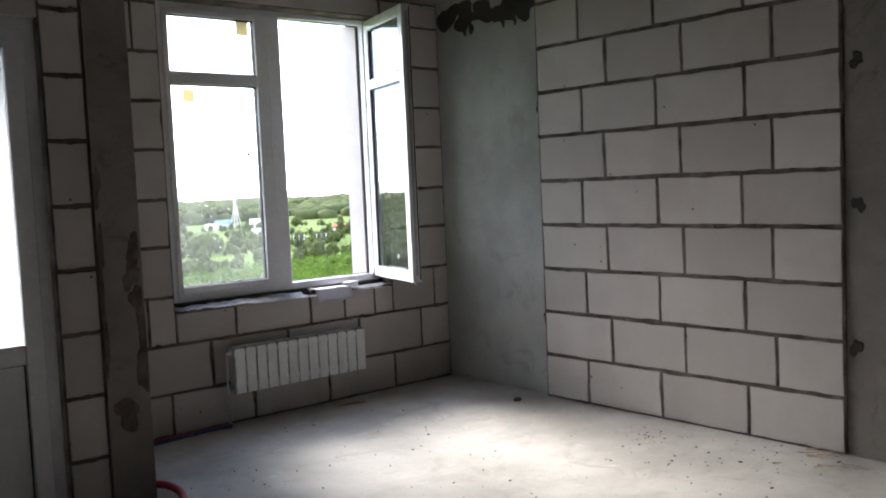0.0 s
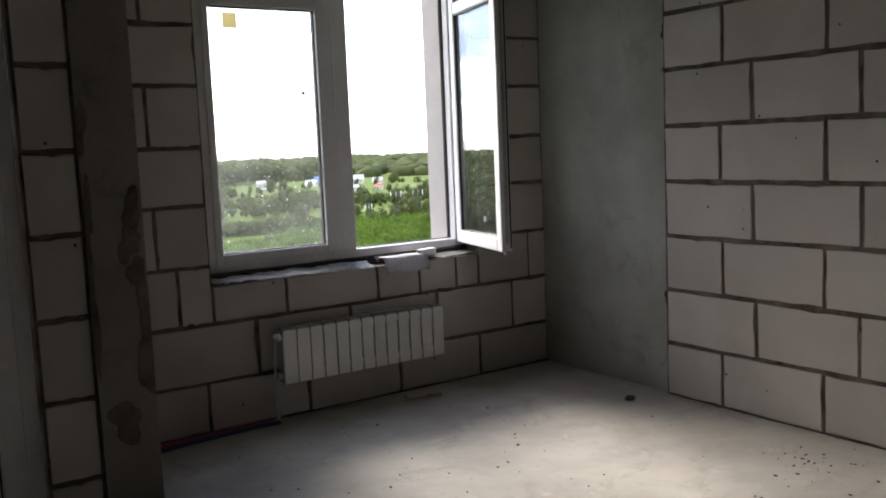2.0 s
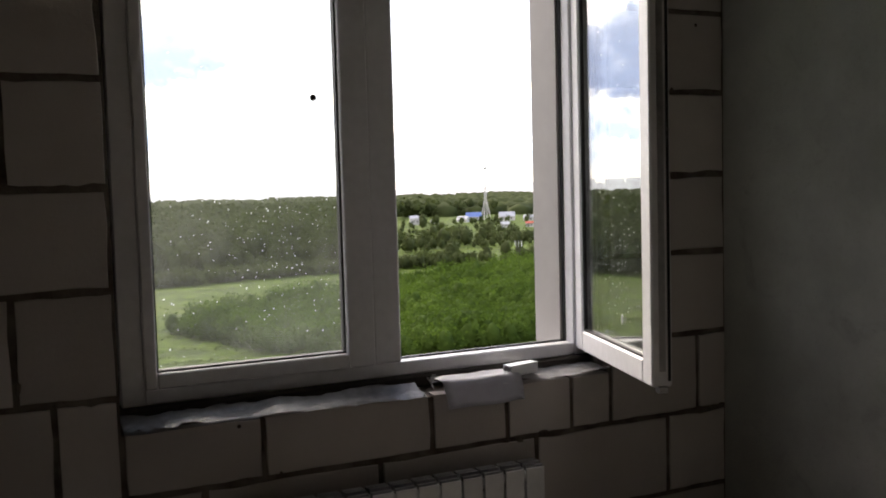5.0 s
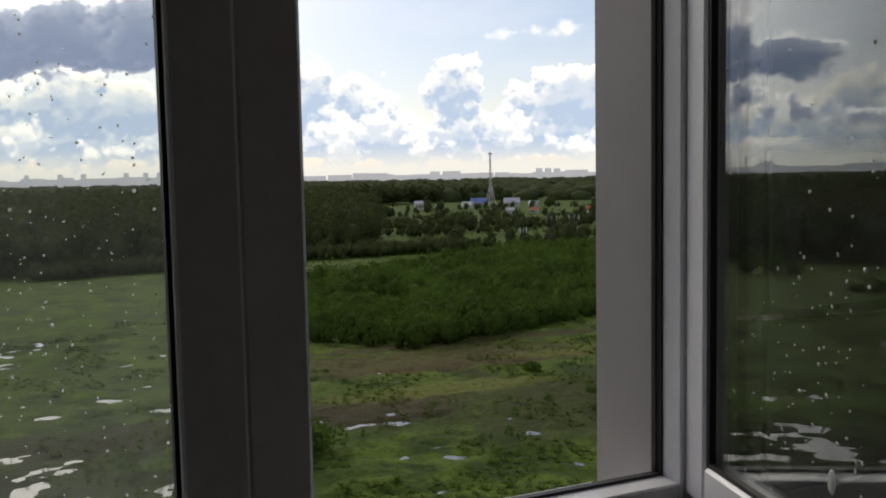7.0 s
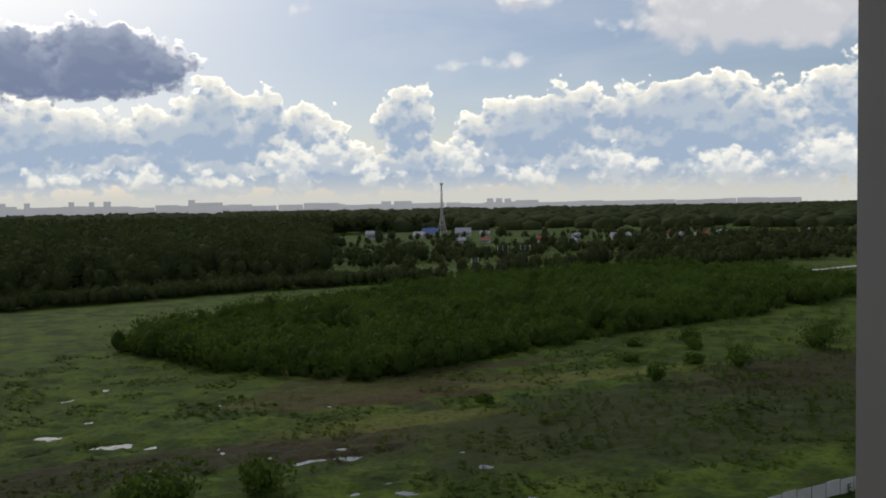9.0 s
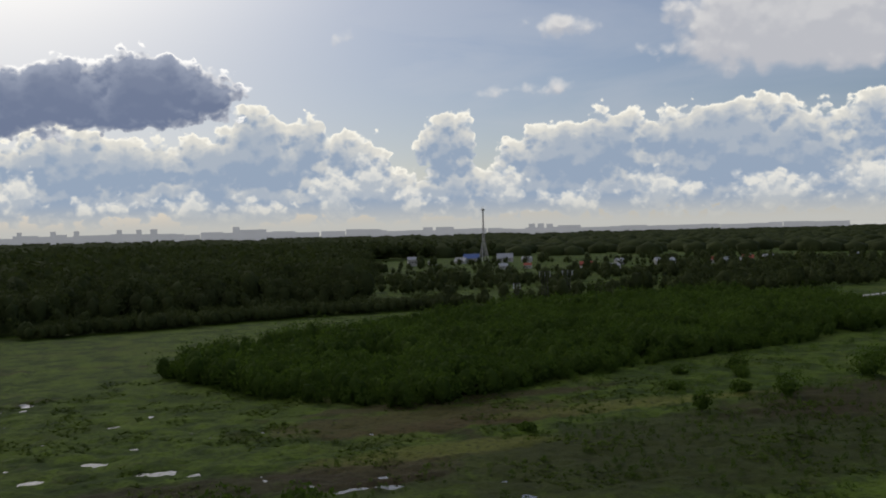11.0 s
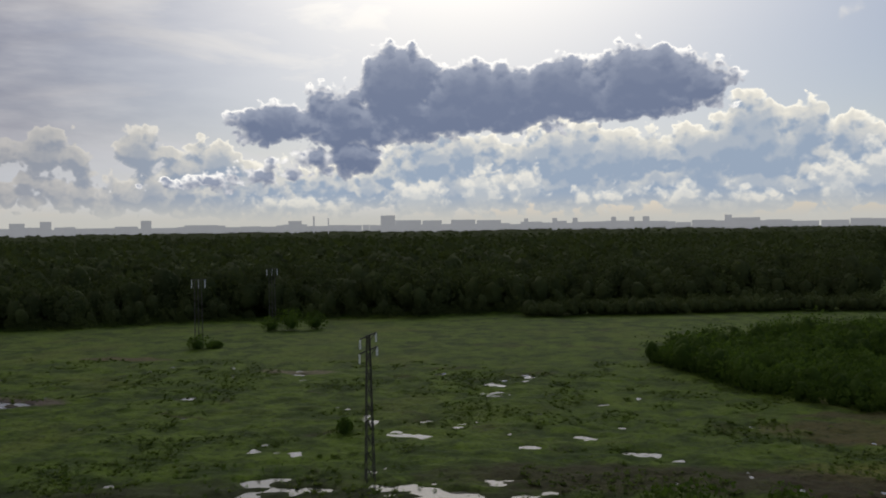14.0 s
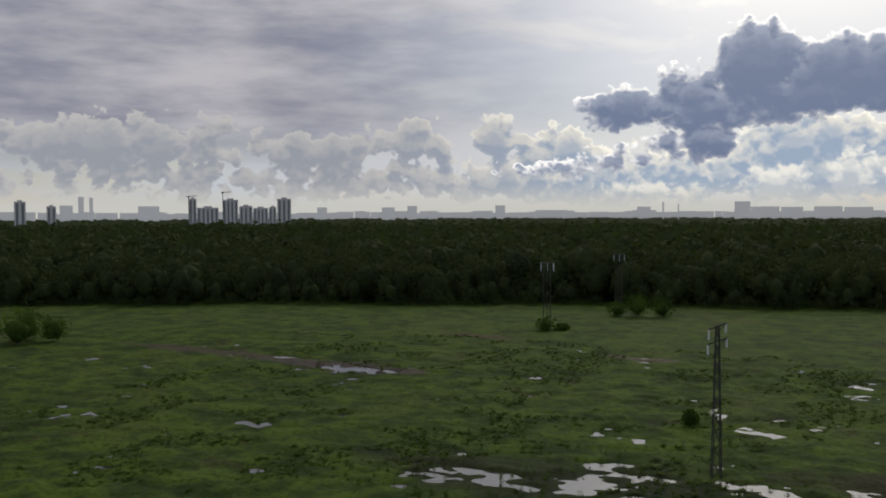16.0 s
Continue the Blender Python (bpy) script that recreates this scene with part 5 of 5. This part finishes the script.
def house(x, y, w, d, h, roof, turn, wall_mat=WHITE):
    t = thing("house", {"red_roof": "small pale village house with a red roof", "blue_roof": "low pale village building with a blue roof"}.get(roof.name, "small pale village house with a grey roof"), "house", "village houses")
    wl = part("wall", box(-w / 2, w / 2, -d / 2, d / 2, -0.3, h), wall_mat, t)
    bm = bmesh.new()
    r = h + w * 0.30
    pts = [bm.verts.new(p) for p in ((-w / 2 - 0.4, -d / 2 - 0.4, h), (w / 2 + 0.4, -d / 2 - 0.4, h), (w / 2 + 0.4, d / 2 + 0.4, h), (-w / 2 - 0.4, d / 2 + 0.4, h), (-w / 2 - 0.4, 0, r), (w / 2 + 0.4, 0, r))]
    for f in ((0, 1, 5, 4), (2, 3, 4, 5), (0, 4, 3), (1, 2, 5), (0, 3, 2, 1)):
        bm.faces.new([pts[i] for i in f])
    rf = part("roof", bm, roof, t)
    part("chimney", box(w * 0.2, w * 0.2 + 0.6, -0.3, 0.3, h + 0.5, r + 0.8), PANEL, rf)
    for k in (-0.28, 0.0, 0.28):
        part("window", box(k * w - 0.5, k * w + 0.5, -d / 2 - 0.05, -d / 2 - 0.01, h * 0.35, h * 0.75), DARKGLASS, wl)
    t.matrix_world = pose(x, y, GZ, 0, 0, turn)


rh = np.random.default_rng(15)
for x, y, w, d, h, roof in ((322, 838, 11, 9, 9, ROOF_G), (340, 830, 9, 8, 4, ROOF_G), (402, 872, 20, 11, 6, ROOF_B), (380, 850, 14, 10, 4, ROOF_G), (430, 850, 20, 12, 6, ROOF_G), (445, 830, 12, 9, 4, ROOF_G),
                            (356, 708, 9, 8, 4, ROOF_G), (376, 700, 8, 7, 4, ROOF_R), (398, 640, 14, 9, 5, ROOF_R), (410, 660, 9, 8, 5, ROOF_G), (425, 675, 8, 7, 5, ROOF_G), (420, 632, 9, 7, 4, ROOF_G),
                            (491, 668, 12, 9, 5, ROOF_G), (505, 672, 9, 8, 5, ROOF_G), (537, 650, 11, 9, 5, ROOF_R), (552, 655, 9, 8, 4, ROOF_G), (560, 640, 9, 8, 4, ROOF_G), (575, 652, 12, 9, 5, ROOF_R),
                            (592, 645, 10, 8, 6, ROOF_G), (606, 650, 9, 7, 5, ROOF_G), (625, 640, 10, 8, 5, ROOF_R), (650, 600, 14, 9, 5, ROOF_G), (668, 612, 9, 8, 4, ROOF_G), (470, 700, 9, 8, 5, ROOF_G)):
    house(x, y, w * 0.8, d * 0.8, h * 0.7, roof, rh.uniform(-50, 0))

# ---- concrete road, site fence ----
tagged(link_bmesh("road", boxes((0, 190, -2.0, 2.0, -0.3, 0.12)), PANEL), "pale concrete road slab across the meadow", "road", kind="structure").matrix_world = pose(312, 311, GZ, 0, 0, 11)
fence = thing("site_fence", "white panel fence round a building site", "fence")
for i in range(22):
    p = part("panel", boxes((i * 2.5, i * 2.5 + 2.38, -0.03, 0.03, 0.15, 2.2 + 0.15 * (i % 3 == 0)), bevel=0.01), WHITE, fence)
    part("post", rod(bmesh.new(), (i * 2.5 - 0.06, 0, -0.3), (i * 2.5 - 0.06, 0, 2.5), 0.05, seg=6), LATTICE, fence)
fence.matrix_world = pose(61.5, 73.8, GZ, 0, 0, 4)

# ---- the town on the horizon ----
# Far walls emit a little: the haze before them is added as glow.
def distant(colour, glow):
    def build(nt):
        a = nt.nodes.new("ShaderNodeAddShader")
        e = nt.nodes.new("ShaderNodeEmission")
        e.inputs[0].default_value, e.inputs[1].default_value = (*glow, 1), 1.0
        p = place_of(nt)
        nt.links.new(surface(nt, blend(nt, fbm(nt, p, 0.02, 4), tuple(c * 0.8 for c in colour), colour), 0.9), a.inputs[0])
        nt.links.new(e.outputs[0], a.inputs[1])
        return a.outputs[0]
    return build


# Haze glow: strong on the far town, weaker on the nearer tower blocks.
TOWN_HAZE = material("town_haze_glow", distant((0.35, 0.35, 0.36), (0.20, 0.205, 0.215)))
NEARTOWN_HAZE = material("tower_block_haze_glow", distant((0.24, 0.23, 0.23), (0.085, 0.088, 0.095)))
NEARGLASS = plain("tower_block_glass", (0.26, 0.265, 0.27), 0.6)


def at_sky(az, dist):
    return dist * math.sin(radians(az)), dist * math.cos(radians(az))


bm, rt = bmesh.new(), np.random.default_rng(33)


def town_block(bm, az0, az1, el, dist, depth=40):
    w, (x, y) = dist * radians(az1 - az0), at_sky((az0 + az1) / 2, dist)
    add_box(bm, -w / 2, w / 2, -depth / 2, depth / 2, -40, 1.7 + dist * math.tan(radians(el)), m=pose(x, y, 0, 0, 0, -(az0 + az1) / 2))


az = -62.0
while az < 46:
    w = rt.uniform(0.35, 1.6)
    town_block(bm, az, az + w, rt.uniform(-0.02, 0.16) if az < 18 else rt.uniform(-0.10, 0.0), rt.uniform(3600, 4300))
    az += w * rt.uniform(0.7, 1.1)
for a0, a1, el in ((-10.91, -10.02, 0.62), (-10.0, -8.4, 0.31), (-8.3, -7.1, 0.28), (-6.5, -5.0, 0.30), (-4.9, -3.4, 0.26), (-1.95, -1.7, 0.33), (-0.2, 0.1, 0.34), (1.05, 1.35, 0.34), (3.4, 3.7, 0.37), (4.5, 4.8, 0.36), (5.3, 5.7, 0.37),
                   (10.1, 10.5, 0.40), (10.5, 12.1, 0.22), (18.2, 19.2, 0.06), (21.8, 22.4, 0.12), (22.6, 23.7, 0.12), (28.4, 28.8, 0.2), (28.95, 29.35, 0.2), (29.5, 29.9, 0.17), (30.2, 31.6, 0.06), (-16.6, -15.8, 0.34), (-15.1, -15.0, 0.62), (-14.2, -14.12, 0.5),
                   (-25.3, -24.7, 0.45), (-30.8, -30.2, 0.44), (-32.4, -31.6, 0.35), (-36.4, -35.8, 0.36), (-47.0, -45.8, 0.45), (-50.3, -50.0, 1.0), (-49.7, -49.5, 0.95), (-51.3, -50.6, 0.5)):
    town_block(bm, a0, a1, el, rt.uniform(3200, 3600))
tagged(link_bmesh("backdrop", bm, TOWN_HAZE), "pale skyline of a distant town, its haze put in as glow", "skyline", kind="structure")


def tower_block(az0, az1, el, dist, label):
    w, (x, y) = dist * radians(az1 - az0), at_sky((az0 + az1) / 2, dist)
    h = 1.7 + dist * math.tan(radians(el)) - GZ
    t = thing("tower_block", label, "building", "tower blocks beyond the forest")
    body = part("wall", box(-w / 2, w / 2, -9, 9, -0.5, h), NEARTOWN_HAZE, t)
    n = max(2, int(w / 9))
    for i in range(n):
        c = -w / 2 + w * (i + 0.5) / n
        part("window_strip", box(c - w / n * 0.22, c + w / n * 0.22, -9.25, -9.02, 6, h - 4), NEARGLASS, body)
    part("roof_house", box(-w * 0.2, w * 0.2, -4, 4, h, h + 3.5), NEARTOWN_HAZE, t)
    t.matrix_world = pose(x, y, GZ, 0, 0, -(az0 + az1) / 2)


for a0, a1, el in ((-44.09, -43.65, 0.90), (-43.62, -42.36, 0.37), (-42.12, -41.2, 0.84), (-41.12, -40.34, 0.46), (-40.3, -39.4, 0.34), (-39.35, -38.9, 0.40), (-38.84, -38.01, 0.90), (-53.69, -53.09, 0.72), (-52.0, -51.5, 0.45)):
    tower_block(a0, a1, el, 2300, "dark new tower block beyond the forest")
for az, el in ((-44.1, 1.08), (-42.1, 1.33)):
    x, y = at_sky(az, 2280)
    h = 1.7 + 2280 * math.tan(radians(el)) - GZ
    crane = thing("tower_crane", "thin tower crane over the new tower blocks", "crane", "tower cranes")
    part("mast", rod(bmesh.new(), (0, 0, -0.5), (0, 0, h), 0.9, seg=6), LATTICE, crane)
    part("jib", rod(bmesh.new(), (-5, 0, h - 2), (20, 0, h), 0.8, seg=6), LATTICE, crane)
    part("cab", box(-1.5, 1.5, -1.5, 1.5, h - 5, h - 2), LATTICE, crane)
    crane.matrix_world = pose(x, y, GZ, 0, 0, 40)


# the country lies turned a little to the building
bpy.context.view_layer.update()
for ob in scene.objects:
    if ob not in INDOORS and ob.parent is None:
        ob.matrix_world = pose(0, 0, 0, 0, 0, -COUNTRY) @ ob.matrix_world


# ---- blocks of the unplastered walls ----
def block_mesh(seed):
    """One aerated block face, 1 x 1, proud by its depth along -y, with chipped edges."""
    r = np.random.default_rng(seed)
    bm, rim, face, back = bmesh.new(), [], [], []
    edge = [(u, 0) for u in np.linspace(0, 1, 8)[:-1]] + [(1, v) for v in np.linspace(0, 1, 4)[:-1]] + [(u, 1) for u in np.linspace(1, 0, 8)[:-1]] + [(0, v) for v in np.linspace(1, 0, 4)[:-1]]
    for u, v in edge:
        a, b = r.uniform(0, 0.011), r.uniform(0, 0.020)
        if r.random() < 0.10:
            a, b = a * 2.0, b * 2.0
        uu = u + (a if u < 0.5 else -a) * (1 if u in (0, 1) else 0)
        vv = v + (b if v < 0.5 else -b) * (1 if v in (0, 1) else 0)
        back.append(bm.verts.new((uu, 0.05, vv)))
        rim.append(bm.verts.new((uu, 0.003, vv)))
        face.append(bm.verts.new((0.5 + (uu - 0.5) * 0.991, 0.0, 0.5 + (vv - 0.5) * 0.982)))
    k = len(edge)
    for i in range(k):
        j = (i + 1) % k
        bm.faces.new((back[i], back[j], rim[j], rim[i]))
        bm.faces.new((rim[i], rim[j], face[j], face[i]))
    bm.faces.new(face)
    bmesh.ops.recalc_face_normals(bm, faces=bm.faces)
    mesh = bpy.data.meshes.new("block")
    bm.to_mesh(mesh)
    bm.free()
    mesh.materials.append(BLOCK)
    return mesh


BLOCKS = [block_mesh(200 + i) for i in range(9)]
rb = np.random.default_rng(77)
lumps_at = {}


def lay(wall, turn, line, a0, a1, z0, z1, proud=0.0):
    """One block between a0 and a1 along a wall face; turn 0: face towards -y at y = line; 90: towards -x at x = line."""
    if a1 - a0 < 0.04 or z1 - z0 < 0.04:
        return
    ob = new("block", BLOCKS[rb.integers(len(BLOCKS))])
    j = 0.0075
    off = line + rb.uniform(-0.002, 0.002) - proud
    if turn == 0:
        m = Matrix.LocRotScale((a0 + j, off, z0 + j), Euler((rb.uniform(-0.004, 0.004), rb.uniform(-0.004, 0.004), 0)), (a1 - a0 - 2 * j, 1, z1 - z0 - 2 * j))
    else:
        m = Matrix.LocRotScale((off, a1 - j, z0 + j), Euler((0, rb.uniform(-0.004, 0.004), -math.pi / 2)), (a1 - a0 - 2 * j, 1, z1 - z0 - 2 * j))
    ob.parent = wall
    ob.matrix_world = m
    spots = lumps_at.setdefault(wall.name, [])
    for i in range(rb.integers(0, 3)):
        u = rb.uniform(a0, a1)
        spots.append((turn, off, u, z0 + rb.normal(0, 0.006), rb.uniform(0.008, 0.024), rb.uniform(0.005, 0.011)))
    if rb.random() < 0.5:
        spots.append((turn, off, a0 + rb.normal(0, 0.004), rb.uniform(z0, z1), rb.uniform(0.006, 0.010), rb.uniform(0.012, 0.04)))


def course(wall, turn, line, a0, a1, z0, z1, joints, gaps=()):
    cuts = sorted([a0, a1] + [j for j in joints if a0 + 0.03 < j < a1 - 0.03])
    for p, q in zip(cuts, cuts[1:]):
        pieces = [(p, q)]
        for g0, g1 in gaps:
            pieces = [x for c, d in pieces for x in ((c, min(d, g0)), (max(c, g1), d)) if x[1] - x[0] > 0.03]
        for c, d in pieces:
            lay(wall, turn, line, c, d, z0, z1)


# side wall
for i in range(10):
    z0, z1 = i * 0.31 + 0.004, min((i + 1) * 0.31, CEIL - 0.004)
    joints = (-1.514, -2.113, -2.717) if i % 2 == 0 else (-1.71, -2.31, -2.91)
    course(wall_side, 90, 0.0, -3.305, -1.110, z0, z1, [j + rb.uniform(-0.02, 0.02) for j in joints])
# window wall
ZS = [0.004, 0.280, 0.595, 0.910, 1.232, 1.538, 1.860, 2.170, 2.480, 2.790, CEIL - 0.004]
JS = {0: (-2.347, -1.752, -1.139, -0.530), 1: (-2.05, -1.463, -0.850, -0.248), 2: (-2.470, -1.860, -1.268, -0.971, -0.695, -0.100)}
for i in range(10):
    z0, z1 = ZS[i], ZS[i + 1]
    joints = JS.get(i, (-2.57 if i % 2 else -2.46, -1.9, -1.3, -0.7) if i != 4 and i != 6 else (-1.9, -1.3))
    if z0 > 0.85 and z1 < 2.84:
        course(wall_window, 0, WY, PIER_X, RX, z0, z1, joints, [(WIN[0], WIN[1])])
    elif i == 2:
        course(wall_window, 0, WY, PIER_X, WIN[0], z0, z1, joints)
        course(wall_window, 0, WY, WIN[0], WIN[1], z0, WIN[2] + 0.004, joints)
        course(wall_window, 0, WY, WIN[1], RX, z0, z1, joints)
    elif i == 9:
        course(wall_window, 0, WY, PIER_X, WIN[0], z0, z1, joints)
        course(wall_window, 0, WY, WIN[1], RX, z0, z1, joints)
        lay(wall_window, 0, WY, WIN[0], WIN[1], WIN[3], z1)
    else:
        course(wall_window, 0, WY, PIER_X, RX, z0, z1, joints)
# strip beside the balcony door
for i in range(10):
    z0, z1 = 0.004 + i * 0.31 - 0.02 * (i > 0), min(0.004 + (i + 1) * 0.31 - 0.02, CEIL - 0.004)
    lay(wall_strip, 0, PIER_Y + 0.012, -3.372, -3.178, z0, z1)
# mortar that was squeezed out of the joints
for wall in (wall_side, wall_window, wall_strip):
    bm = bmesh.new()
    for turn, off, u, z, ru, rv in lumps_at[wall.name]:
        if wall is wall_window and WIN[0] - 0.03 < u < WIN[1] + 0.03 and 0.78 < z < 2.86:
            continue
        at = (u, off, z) if turn == 0 else (off, u, z)
        size = (ru, 0.004, rv) if turn == 0 else (0.004, ru, rv)
        bmesh.ops.create_icosphere(bm, subdivisions=1, radius=1, matrix=Matrix.LocRotScale(at, None, size))
    for v in bm.verts:
        v.co += 0.003 * noise.noise_vector(v.co * 90)
    tagged(part("mortar_bead", bm, MORTAR, wall, "dark mortar squeezed out of the joints", True), kind="stuff")
